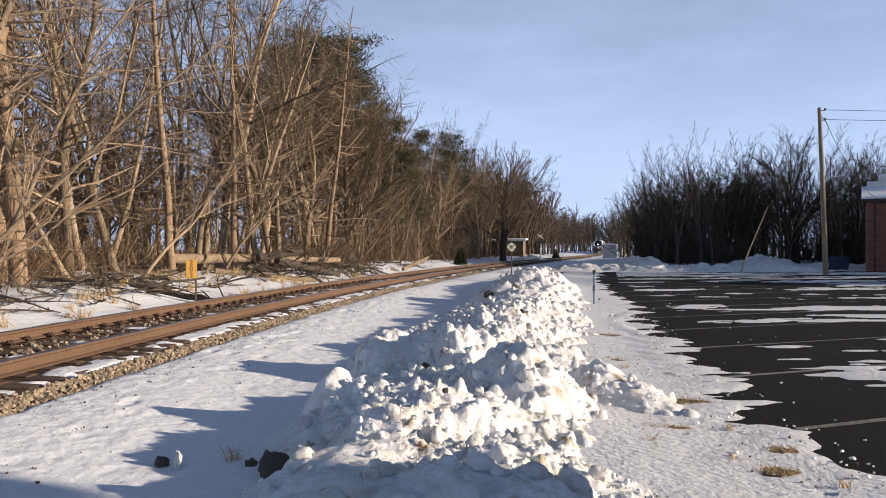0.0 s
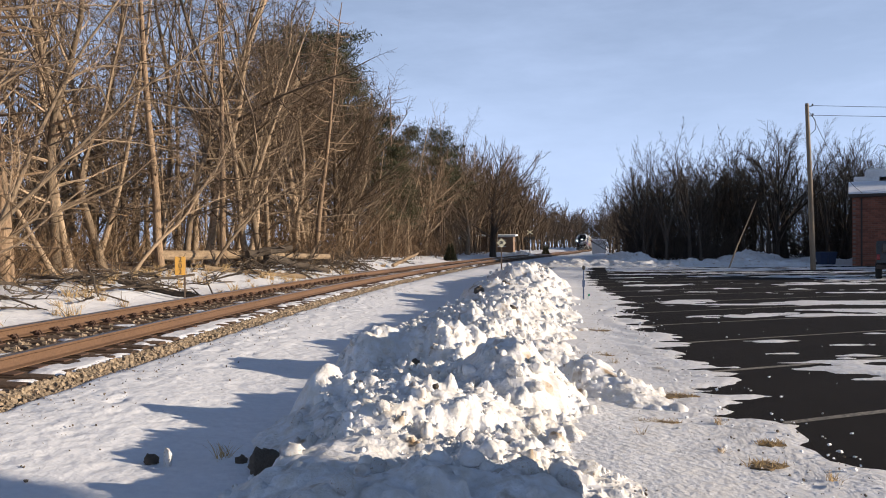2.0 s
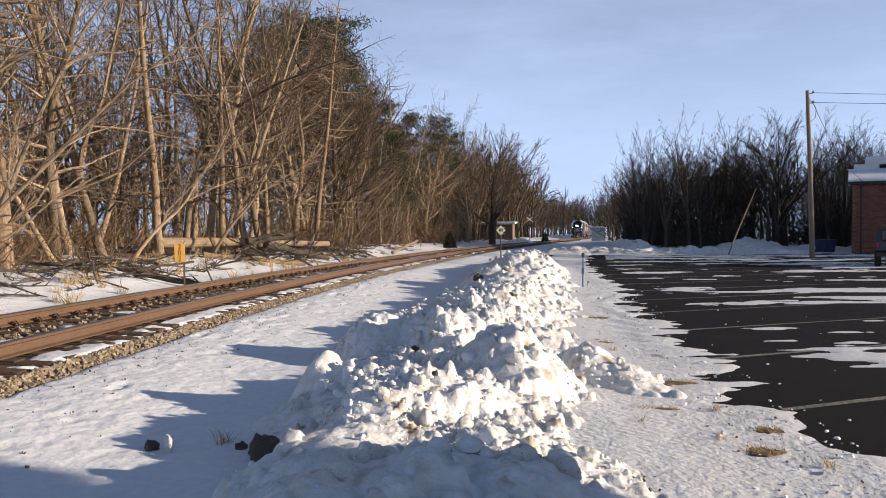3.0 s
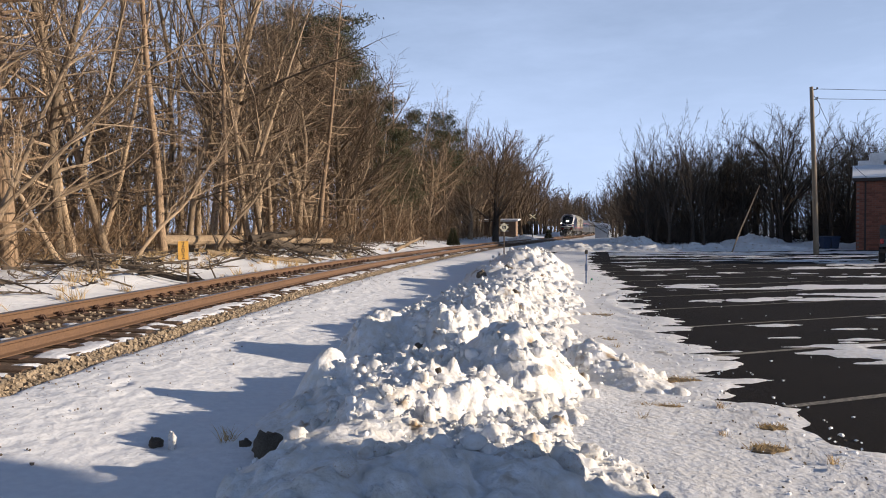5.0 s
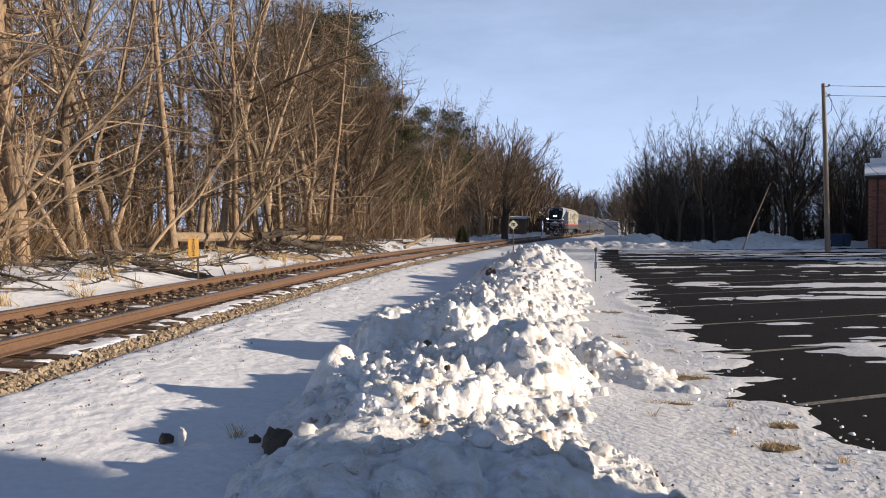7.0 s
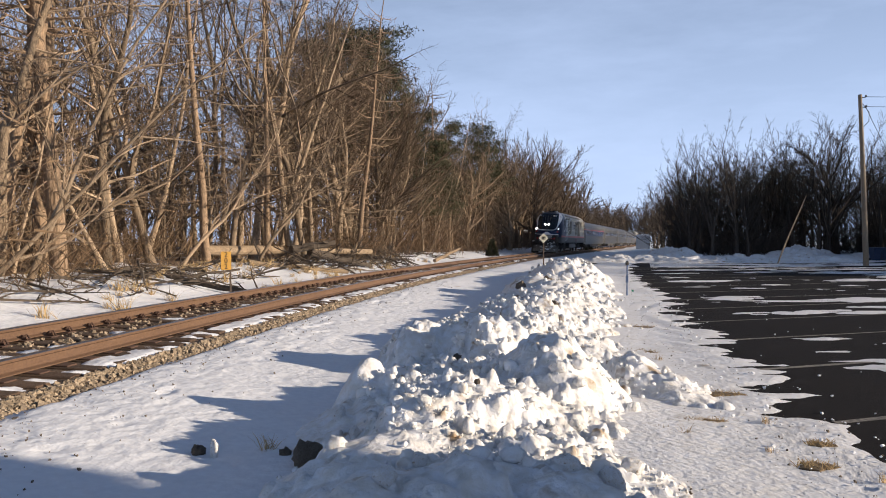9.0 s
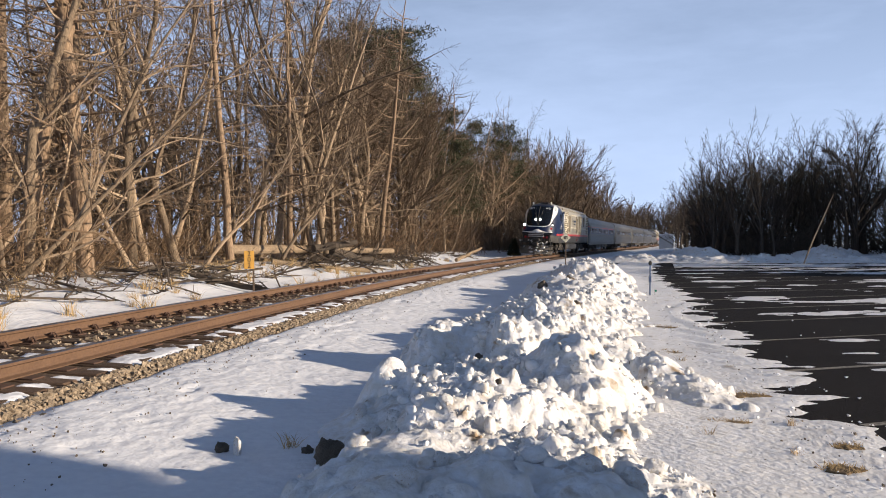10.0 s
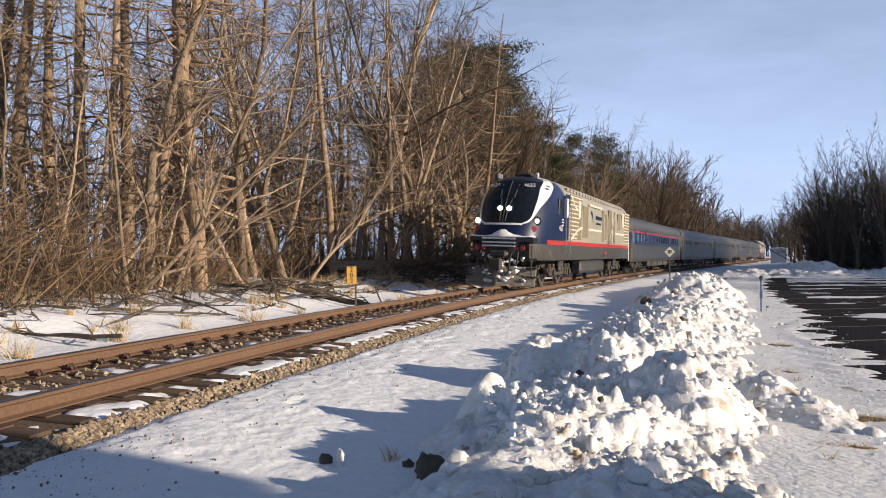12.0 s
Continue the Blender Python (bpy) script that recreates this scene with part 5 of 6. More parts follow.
def coach(label, blue):
    car = thing("passenger_car", label, "train car", "vehicles of the train")
    axles = []
    L = CAR_L / 2
    prof = [(1.36, 0.86), (1.43, 0.95)]
    n = 15
    for k in range(n):
        z = 1.05 + 0.055 * k
        prof += [(1.475, z), (1.455, z + 0.028)]
    prof += [(1.475, 1.9), (1.475, 1.94), (1.47, 1.98), (1.465, 2.72), (1.46, 2.8), (1.45, 2.9)]
    prof += [(1.44, 3.0), (1.40, 3.2), (1.28, 3.42), (1.05, 3.62), (0.75, 3.76), (0.4, 3.84)]
    ring = [(y, z) for y, z in prof] + [(-y, z) for y, z in prof[::-1]]
    rings = [[(x, y * k, z if z < 3 else 3 + (z - 3) * k2) for y, z in ring] for x, k, k2 in ((-L, 0.93, 0.9), (-L + 0.3, 1, 1), (-6, 1, 1), (0, 1, 1), (6, 1, 1), (L - 0.3, 1, 1), (L, 0.93, 0.9))]
    bag = Bag().loft(rings)
    v = np.concatenate(bag.v)

    def paint(f):
        z = v[list(f)].mean(0)[2]
        if len(f) > 6:
            return 4
        if z > 2.95:
            return 1
        if 1.98 < z < 2.72:
            return 2
        return 3 if 2.72 < z < 2.82 else 0

    bag.m = [paint(f) for f in bag.f]
    part("body", bag, (STEEL, STEEL_ROOF, BAND_BLUE if blue else BAND_DARK, RED_PAINT if blue else STEEL, BLACK_PAINT), car, "fluted stainless body with a %s window band" % ("blue" if blue else "dark"))
    win = Bag().box(-0.3, 0.3, -0.012, 0.012, 2.16, 2.64, bevel=0.01).mesh("window", GLASS_DARK)
    for s in (-1, 1):
        for k in range(18):
            if k in (4, 13):
                continue
            part("window", win, None, car, m=pose(-10.2 + 1.2 * k, s * 1.474, 0))
        for x in (-11.9, 11.9):
            door = part("door", Bag().box(x - 0.45, x + 0.45, s * 1.46 - 0.025, s * 1.46 + 0.025, 1.0, 2.95, bevel=0.012), STEEL_ROOF, car)
            part("door_window", Bag().box(x - 0.2, x + 0.2, s * 1.48 - 0.012, s * 1.48 + 0.012, 2.1, 2.7, bevel=0.01), GLASS_DARK, door)
        boxes = Bag()
        for x0, x1 in ((-5, -2.6), (-2.2, 0.4), (0.9, 3.4), (3.8, 5.2)):
            boxes.box(x0, x1, s * 1.05 - 0.3, s * 1.05 + 0.3, 0.42, 0.86, bevel=0.04)
        part("equipment_box", boxes, UNDER, car)
        part("sill", Bag().box(-12.4, 12.4, s * 1.40 - 0.03, s * 1.40 + 0.03, 0.8, 0.92, bevel=0.01), STEEL, car)
    for x in (-L, L):
        g = math.copysign(1, x)
        dia = Bag()
        for y0, y1, z0, z1 in ((-0.62, -0.42, 0.9, 3.2), (0.42, 0.62, 0.9, 3.2), (-0.62, 0.62, 3.2, 3.4)):
            dia.box(min(x, x + g * 0.24), max(x, x + g * 0.24), y0, y1, z0, z1, bevel=0.04)
        part("gangway", dia, BLACK_PAINT, car, "rubber gangway frame")
        part("end_rail", Bag().tube([(x - g * 0.02, 1.25, 3.4), (x + g * 0.1, 1.32, 3.0), (x + g * 0.12, 1.35, 2.0), (x - g * 0.02, 1.36, 0.9)], 0.05, 6), CREAM if blue else STEEL, car)
    for x in (8.9, -8.9):
        bogie(car, x, axles, 2.6, 0.46)
    for x in (-8, -2.7, 2.7, 8):
        part("roof_vent", Bag().box(x - 0.35, x + 0.35, -0.3, 0.3, 3.8, 3.9, bevel=0.03), STEEL_ROOF, car)
    return car, axles


loco, loco_axles = locomotive("navy and beige diesel passenger locomotive with lit headlamps")
lead_car, car_axles = coach("stainless passenger car with a blue window band", True)
grey_car, _ = coach("fluted stainless passenger car with a dark window band", False)
train = [(loco, 0.0, LOCO_L, 13.4), (lead_car, LOCO_L + GAP, CAR_L, 17.8), (grey_car, LOCO_L + CAR_L + 2 * GAP, CAR_L, 17.8)]
at = LOCO_L + 2 * CAR_L + 3 * GAP
for k in range(3):
    train.append((copy_thing(grey_car, pose(0, 0, 0)), at, CAR_L, 17.8))
    at += CAR_L + GAP
tail = copy_thing(loco, pose(0, 0, 0))
tagged(tail, "navy and beige diesel locomotive at the rear of the train")
train.append((tail, at, LOCO_L, 13.4))


# ---- things beside the line ----
YELLOW = material("amber_sign_paint", (0.66, 0.36, 0.07), (0.55, 0.3, 0.06), rough=0.5, grain=9, blotch=4)
SIGN_WHITE = material("pale_sign_sheet", (0.72, 0.68, 0.5), (0.62, 0.58, 0.44), rough=0.5, grain=9, blotch=4)
INK = material("black_sign_ink", (0.02, 0.018, 0.016), (0.03, 0.03, 0.03), rough=0.6)
POST_STEEL = material("rusty_post", (0.12, 0.085, 0.06), (0.07, 0.05, 0.04), rough=0.8, grain=20, blotch=4)
POLE_WOOD = material("weathered_pole_wood", (0.34, 0.265, 0.185), (0.22, 0.17, 0.12), rough=0.9, grain=8, blotch=1, stretch=(8, 8, 0.6), bump=0.5, bump_scale=6)
WIRE = material("wire_black", (0.02, 0.02, 0.022), (0.03, 0.03, 0.03), rough=0.6)
BIN_BLUE = material("blue_bin_plastic", (0.012, 0.03, 0.075), (0.02, 0.04, 0.085), rough=0.5, grain=8, blotch=2)
BRICK = material("red_brick", (0.25, 0.10, 0.065), (0.19, 0.075, 0.05), rough=0.9, grain=10, blotch=1, per_piece=0.25)
MORTAR = material("mortar", (0.22, 0.17, 0.14), (0.17, 0.13, 0.11), rough=0.95, grain=14, blotch=2)
TRIM_DARK = material("dark_trim", (0.03, 0.022, 0.018), (0.045, 0.03, 0.025), rough=0.6)
WHITE_WALL = material("white_siding", (0.74, 0.74, 0.73), (0.62, 0.62, 0.62), rough=0.6, grain=6, blotch=0.8)
METAL_SHED = material("pale_ribbed_metal", (0.55, 0.57, 0.6), (0.44, 0.46, 0.49), rough=0.45, metal=0.3, grain=8, blotch=1)
BROWN_WALL = material("brown_board_wall", (0.22, 0.15, 0.10), (0.15, 0.1, 0.07), rough=0.9, grain=8, blotch=1)
CAR_BLACK = material("black_car_paint", (0.012, 0.012, 0.014), (0.018, 0.018, 0.02), rough=0.25, grain=8, blotch=1)
RUBBER = material("tyre_rubber", (0.02, 0.02, 0.02), (0.03, 0.03, 0.03), rough=0.9)
BLUE_POST = material("blue_marker_plastic", (0.05, 0.10, 0.22), (0.06, 0.09, 0.16), rough=0.6)
ROCK = material("dark_broken_asphalt", (0.1, 0.078, 0.058), (0.17, 0.14, 0.11), rough=0.9, grain=16, blotch=4, bump=0.8, bump_scale=18)


def gz(x, y):
    return float(ground_z(x, y))


def milepost():
    x, y = -6.79, 20.6
    z = gz(x, y)
    t = thing("milepost_sign", "amber milepost sign with black numerals on a thin post", "sign", m=pose(x, y, z, 0, 0, 22))
    part("post", Bag().box(0.06, 0.11, 0.0, 0.04, -0.3, 1.18, bevel=0.008), POST_STEEL, t)
    board = part("board", Bag().box(-0.17, 0.1, -0.03, 0.0, 0.72, 1.22, bevel=0.006), YELLOW, t, "amber board with black numerals")
    for k, c in enumerate("202"):
        text_mesh("numeral", c, 0.19, INK, board, pose(-0.035, -0.034, 1.135 - 0.165 * k, 90, 0, 0), 0.002)


def diamond_sign():
    x, y = 4.2, 46.5
    t = thing("diamond_sign", "small pale diamond sign with a dark symbol on a post", "sign", m=pose(x, y, gz(x, y), 0, 0, 4))
    part("post", Bag().box(-0.035, 0.035, 0, 0.06, -0.3, 1.7, bevel=0.01), POST_STEEL, t)
    r = 0.3
    board = part("board", Bag().loft([[(r, y, 1.85), (0, y, 1.85 + r), (-r, y, 1.85), (0, y, 1.85 - r)] for y in (-0.012, 0.0)]), SIGN_WHITE, t)
    bars = Bag()
    for x0 in (-0.11, -0.025, 0.06):
        bars.box(x0, x0 + 0.05, -0.018, -0.012, 1.76, 1.93)
    bars.box(-0.11, 0.11, -0.0185, -0.0125, 1.91, 1.95)
    part("symbol_bars", bars, INK, board)


def marker_stake():
    x, y = 4.55, 22.9
    t = thing("marker_stake", "blue utility marker stake with a dark cap in snow", "stake", m=pose(x, y, gz(x, y)))
    part("stake", Bag().tube([(0, 0, -0.2), (0, 0, 0.5), (0.005, 0, 0.98)], 0.022, 8), BLUE_POST, t)
    part("cap", Bag().tube([(0.005, 0, 0.93), (0.005, 0, 0.97), (0.005, 0, 1.03), (0.005, 0, 1.06)], [0.03, 0.05, 0.05, 0.02], 10), INK, t)
    part("tag", Bag().box(-0.045, 0.035, -0.03, -0.022, 0.42, 0.62, bevel=0.004), BLUE_POST, t)
    for dx, name, mat in ((-0.42, "red_flag", LAMP_RED), (0.2, "green_flag", material("green_flag_plastic", (0.02, 0.3, 0.18)))):
        f = thing(name, "small %s marking flag stuck in the snow" % name[:-5].replace("_", ""), "flag", m=pose(x + dx, y + 0.3, gz(x, y)))
        part("wire", Bag().tube([(0, 0, -0.1), (0, 0, 0.19)], 0.005, 4), WIRE, f)
        part("flag", Bag().loft([[(0, dy, z), (0.03, dy + 0.01, z), (0.06, dy, z)] for dy, z in ((0, 0.12), (0.004, 0.18))], closed=False), mat, f)


def utility_pole():
    x, y = 25.6, 50.8
    t = thing("utility_pole", "tall weathered wooden utility pole leaning slightly", "pole", m=pose(x, y, 0, 0, -2.2, 0))
    part("pole", Bag().tube([(0, 0, -0.5), (0, 0, 2), (0.02, 0, 6), (0, 0, 11.2)], [0.18, 0.17, 0.15, 0.115], 12), POLE_WOOD, t)
    for z in (11.0, 10.35):
        ins = Bag().tube([(0.1, -0.05, z), (0.32, -0.05, z), (0.36, -0.05, z + 0.08)], 0.03, 6)
        ins.tube([(0.36, -0.05, z + 0.02), (0.36, -0.05, z + 0.06), (0.36, -0.05, z + 0.1), (0.36, -0.05, z + 0.15)], [0.05, 0.07, 0.04, 0.05], 8)
        part("insulator", ins, INK, t)
    part("bracket", Bag().tube([(0.1, -0.08, 10.6), (0.5, -0.1, 10.0), (0.45, -0.1, 9.4), (0.12, -0.08, 9.1)], 0.02, 5), WIRE, t)
    for z0, end, sag in ((11.05, (75, 46, 10.9), 0.5), (10.4, (75, 46, 10.3), 0.45), (10.5, (34.5, 60, 5.6), 0.9)):
        a, b = np.array([x + 0.3 - z0 * 0.038, y, z0]), np.array(end)
        u = np.linspace(0, 1, 16)[:, None]
        w = thing("overhead_wire", "thin black overhead wire running from the pole", "wire", "overhead wires")
        part("wire", Bag().tube(a + (b - a) * u - np.array([0, 0, 1]) * sag * 4 * u * (1 - u), 0.016, 5), WIRE, w)


def leaning_pole():
    x, y = pixel_place(1310, 56)
    t = thing("leaning_pole", "thin pale leaning dead pole beside the snow heaps", "pole", m=pose(x, y, -0.02))
    part("pole", Bag().tube([(0, 0, -0.1), (0.75, 0.3, 1.6), (1.7, 0.7, 3.4), (2.5, 1.0, 5.0)], [0.06, 0.05, 0.035, 0.015], 7), POLE_WOOD, t)


def trash_bin(x, y, turn):
    t = thing("trash_bin", "dark blue wheeled plastic trash bin in snow", "bin", "bins by the building", m=pose(x, y, 0.02, 0, 0, turn))
    body = Bag().loft([[(sx * w, sy * d, z) for sx, sy in ((-1, -1), (1, -1), (1, 1), (-1, 1))] for z, w, d in ((0.05, 0.26, 0.27), (0.9, 0.34, 0.36), (0.96, 0.37, 0.4), (1.0, 0.37, 0.4))])
    part("body", body, BIN_BLUE, t)
    part("lid", Bag().loft([[(sx * w, sy * d, z) for sx, sy in ((-1, -1), (1, -1), (1, 1), (-1, 1))] for z, w, d in ((1.0, 0.38, 0.42), (1.05, 0.38, 0.42), (1.1, 0.3, 0.3))]), BIN_BLUE, t)
    for s in (-1, 1):
        part("wheel", Bag().disc((s * 0.3, 0.3, 0.13), (1, 0, 0), 0.13, 0.06, 14), RUBBER, t)


def brick_building():
    x0, y0 = 33.4, 60.0
    t = thing("brick_building", "red brick building with snowy roof and white upper wall", "building", m=pose(x0, y0, 0, 0, 0, -29))
    wall = part("wall", Bag().box(0.02, 16, 0.02, 14, -0.2, 5.55), MORTAR, t, "red brick wall")
    part("corner_trim", Bag().box(0.55, 0.68, -0.06, 0.02, 0, 5.4, bevel=0.01), TRIM_DARK, t, "dark downpipe")
    part("eave", Bag().box(-0.25, 16.2, -0.3, 0.1, 5.45, 5.7, bevel=0.02), TRIM_DARK, t)
    part("roof", Bag().loft([[(-0.3, -0.35, 5.7), (16.3, -0.35, 5.7), (16.3, 5.5, 6.9), (-0.3, 5.5, 6.9)], [(-0.3, -0.35, 5.84), (16.3, -0.35, 5.84), (16.3, 5.5, 7.1), (-0.3, 5.5, 7.1)]]), SNOW, t, "low roof under snow")
    part("upper_wall", Bag().box(0.1, 2.0, 5.5, 14, 5.5, 7.5).box(1.0, 16, 5.5, 14, 7.45, 8.1), WHITE_WALL, t, "white stepped parapet")
    part("door", Bag().box(3.0, 4.0, -0.05, 0.03, 0.0, 2.1, bevel=0.01), TRIM_DARK, t)
    b = Bag().box(0, 0.43, -0.012, 0.03, 0, 0.15, bevel=0.008).mesh("brick", BRICK)
    for r in range(34):
        for c in range(8):
            part("brick", b, None, wall, m=pose(-0.02 + c * 0.445 + (0.22 if r % 2 else 0), 0.0, 0.03 + r * 0.163))
    side = Bag()
    for r in range(34):
        for c in range(30):
            side.box(-0.012, 0.03, c * 0.445 + (0.22 if r % 2 else 0), c * 0.445 + 0.43 + (0.22 if r % 2 else 0), 0.03 + r * 0.163, 0.18 + r * 0.163)
        for c in range(8, 35):
            u = -0.02 + c * 0.445 + (0.22 if r % 2 else 0)
            side.box(u, u + 0.43, -0.012, 0.03, 0.03 + r * 0.163, 0.18 + r * 0.163)
    tagged(part("brick_courses", side, BRICK, wall), kind="stuff")


def shade_caster():
    """An unseen house, added beside the camera only to cast shade across the bank."""
    t = thing("brick_house", "unseen brick block added to shade the snow bank", "house", m=pose(9.0, -13.8, 0))
    part("wall", Bag().box(0, 8, 0, 15.6, -0.2, 4.6), BRICK, t)
    part("roof", Bag().loft([[(-0.4, y, 4.6), (8.4, y, 4.6), (8.4, y, 4.75), (4.0, y, 6.6), (-0.4, y, 4.75)] for y in (-0.3, 15.7)]), SNOW, t, "gabled roof under snow")


def parked_suv():
    t = thing("parked_suv", "black boxy off-road car with a rear spare wheel", "car", m=pose(22.1, 35.9, 0, 0, 0, -31))
    side = [(-2.0, 0.5), (2.1, 0.5), (2.15, 0.95), (1.95, 1.12), (0.75, 1.2), (0.45, 1.82), (-1.9, 1.86), (-2.02, 1.2), (-2.05, 0.8)]
    rings = [[(w * k, -x * -1, z) for x, z in side] for w, k in ((-0.86, 0.98), (-0.8, 1), (0.8, 1), (0.86, 0.98))]
    rings = [[(x, y + 2.0, z) for x, y, z in r] for r in rings]
    part("body", Bag().loft(rings), CAR_BLACK, t)
    part("rear_window", Bag().box(-0.6, 0.6, -0.06, -0.02, 1.28, 1.74, bevel=0.02), GLASS_DARK, t)
    part("bumper", Bag().box(-0.85, 0.85, -0.22, 0.0, 0.5, 0.72, bevel=0.04), TRIM_DARK, t)
    spare = part("spare_wheel", Bag().tube([(0.05, y, 1.08) for y in (-0.3, -0.28, -0.12, -0.08)], [0.3, 0.4, 0.4, 0.34], 24), RUBBER, t)
    part("rim", Bag().disc((0.05, -0.31, 1.08), (0, 1, 0), 0.2, 0.03, 20), CHROME, spare)
    for s in (-1, 1):
        part("tail_lamp", Bag().box(s * 0.76 - 0.07, s * 0.76 + 0.07, -0.1, 0.0, 0.95, 1.2, bevel=0.02), LAMP_RED, t)
        part("side_window", Bag().box(s * 0.85 - 0.02, s * 0.85 + 0.02, 0.4, 2.2, 1.28, 1.74, bevel=0.01), GLASS_DARK, t)
        for y in (0.75, 3.25):
            w = part("wheel", Bag().tube([(s * x, y, 0.4) for x in (0.62, 0.66, 0.86, 0.9)], [0.34, 0.4, 0.4, 0.34], 24), RUBBER, t)
            part("rim", Bag().disc((s * 0.89, y, 0.4), (1, 0, 0), 0.22, 0.03, 18), CHROME, w)


def metal_shed():
    x, y = pixel_place(1079, 128)
    t = thing("metal_shed", "small pale ribbed metal shed beside the track", "shed", m=pose(x, y, gz(x, y) - 0.1, 0, 0, -14))
    part("wall", Bag().box(-1.15, 1.15, 0, 2.4, -0.2, 2.3), METAL_SHED, t)
    for k in range(12):
        part("rib", Bag().box(-1.13 + 0.2 * k, -1.07 + 0.2 * k, -0.03, 0.0, 0.0, 2.25), METAL_SHED, t)
    part("roof", Bag().loft([[(-1.3, y, 2.3), (1.3, y, 2.3), (1.3, y, 2.38), (0, y, 2.58), (-1.3, y, 2.38)] for y in (-0.15, 2.55)]), SNOW, t)


def board_house():
    x, y = pixel_place(893, 118)
    t = thing("board_house", "low brown board house with a flat snowy roof", "house", m=pose(x, y, gz(x, y), 0, 0, -10))
    wall = part("wall", Bag().box(-2.9, 2.9, 0, 5, -0.3, 2.4), BROWN_WALL, t)
    for k in range(20):
        part("board", Bag().box(-2.88 + 0.29 * k, -2.62 + 0.29 * k, -0.03, 0.0, 0.0, 2.38), BROWN_WALL, wall)
    part("roof", Bag().loft([[(-3.3, -0.5, z), (3.3, -0.5, z), (3.3, 5.4, z + 0.2), (-3.3, 5.4, z + 0.2)] for z in (2.4, 2.5, 2.62)]), SNOW, t, "flat roof under snow")
    part("fascia", Bag().box(-3.3, 3.3, -0.56, -0.51, 2.3, 2.5), WHITE_WALL, t)
    win = part("window", Bag().box(0.6, 1.7, -0.06, -0.031, 0.9, 1.8, bevel=0.01), GLASS_DARK, t)
    part("window_frame", Bag().box(0.5, 1.8, -0.05, -0.03, 0.8, 0.9).box(0.5, 1.8, -0.05, -0.03, 1.8, 1.9), WHITE_WALL, win)


def signal_mast():
    x, y = pixel_place(956, 125)
    t = thing("crossing_signal", "dark railway crossing signal mast with lamps", "signal", m=pose(x, y, gz(x, y)))
    part("mast", Bag().tube([(0, 0, -0.2), (0, 0, 4.2)], 0.07, 8), INK, t)
    part("lamp_bar", Bag().box(-0.8, 0.8, -0.06, 0.06, 2.6, 2.72), INK, t)
    for s in (-1, 1):
        part("signal_lamp", Bag().disc((s * 0.6, -0.1, 2.66), (0, 1, 0), 0.3, 0.1, 16), INK, t)
    part("crossbuck", Bag().tube([(-0.5, -0.05, 3.3), (0.5, -0.05, 4.0)], 0.06, 4).tube([(-0.5, -0.08, 4.0), (0.5, -0.08, 3.3)], 0.06, 4), SIGN_WHITE, t)


def small_conifer(px, y, h):
    x, y = pixel_place(px, y)
    r = np.random.default_rng(int(px))
    t = thing("small_conifer", "small dark cone-shaped evergreen shrub in snow", "shrub", m=pose(x, y, gz(x, y)))
    part("stem", Bag().tube([(0, 0, -0.1), (0, 0, h)], [0.05, 0.01], 6), BARK, t)
    n = 1500
    z = h * (1 - np.sqrt(r.random(n)))
    a, q = r.uniform(0, 6.28, n), 0.36 * (h - z) * np.sqrt(r.uniform(0.25, 1, n))
    c = np.stack([q * np.cos(a), q * np.sin(a), z + 0.05], -1)
    w = np.stack([np.cos(a), np.sin(a), r.uniform(0, 1, n)], -1)
    s = np.cross(w, r.normal(0, 1, (n, 3)))
    s /= np.linalg.norm(s, axis=1)[:, None]
    v = np.stack([c - s * 0.04, c + s * 0.04, c + w * 0.2], 1).reshape(-1, 3)
    part("foliage", Bag().add(v, [(3 * i, 3 * i + 1, 3 * i + 2) for i in range(n)]), NEEDLE, t)


milepost()
diamond_sign()
marker_stake()
utility_pole()
leaning_pole()
trash_bin(32.2, 62.5, 5)
trash_bin(33.0, 62.6, -4)
brick_building()
parked_suv()
shade_caster()
metal_shed()
board_house()
signal_mast()
small_conifer(815, 70, 1.6)
small_conifer(984, 118, 1.8)

mound("snow_berm", "long low plowed snow berm at the end of the lot", 19, 60.0, 12.5, 2.3, 0.6, 81, 0.12, flat=3)
mound("snow_berm", "long low plowed snow berm at the end of the lot", 41, 66.0, 14, 2.5, 0.5, 85, 0.15, flat=3)
mound("snow_heap", "dirty plowed snow heap with soil at the lot's edge", *pixel_place(1128, 68), 3.4, 2.6, 1.0, 83)
mound("snow_heap", "snowy mound under the trees behind the lot", *pixel_place(1350, 72), 3.6, 2.8, 1.1, 87)
mound("snow_heap", "plowed snow heap beside the board house", *pixel_place(942, 105), 2.6, 2.0, 0.9, 89)

# ---- fallen wood on the bank ----
lr = np.random.default_rng(31)


def log(name, label, a, b, r, mat, stubs=4, lift=(0, 0)):
    a, b = np.array([*a, gz(*a) + r * 0.7 + lift[0]]), np.array([*b, gz(*b) + r * 0.7 + lift[1]])
    t = thing(name, label, "log", "fallen logs on the bank")
    pts = [a + (b - a) * u + lr.normal(0, 0.03, 3) for u in np.linspace(0, 1, 9)]
    part("stem", Bag().tube(pts, r * np.linspace(1.1, 0.7, 9) * lr.uniform(0.92, 1.08, 9), 10), mat, t)
    for _ in range(stubs):
        i = lr.integers(1, 8)
        d = lr.normal(0, 1, 3)
        d[2] = abs(d[2])
        ln = lr.uniform(0.3, 1.2)
        p = pts[i]
        part("stub", Bag().tube([p, p + d * ln * 0.3, p + d * ln * 0.5 + lr.normal(0, 0.1, 3)], [r * 0.3, r * 0.2, r * 0.08], 5), mat, t)
    return t


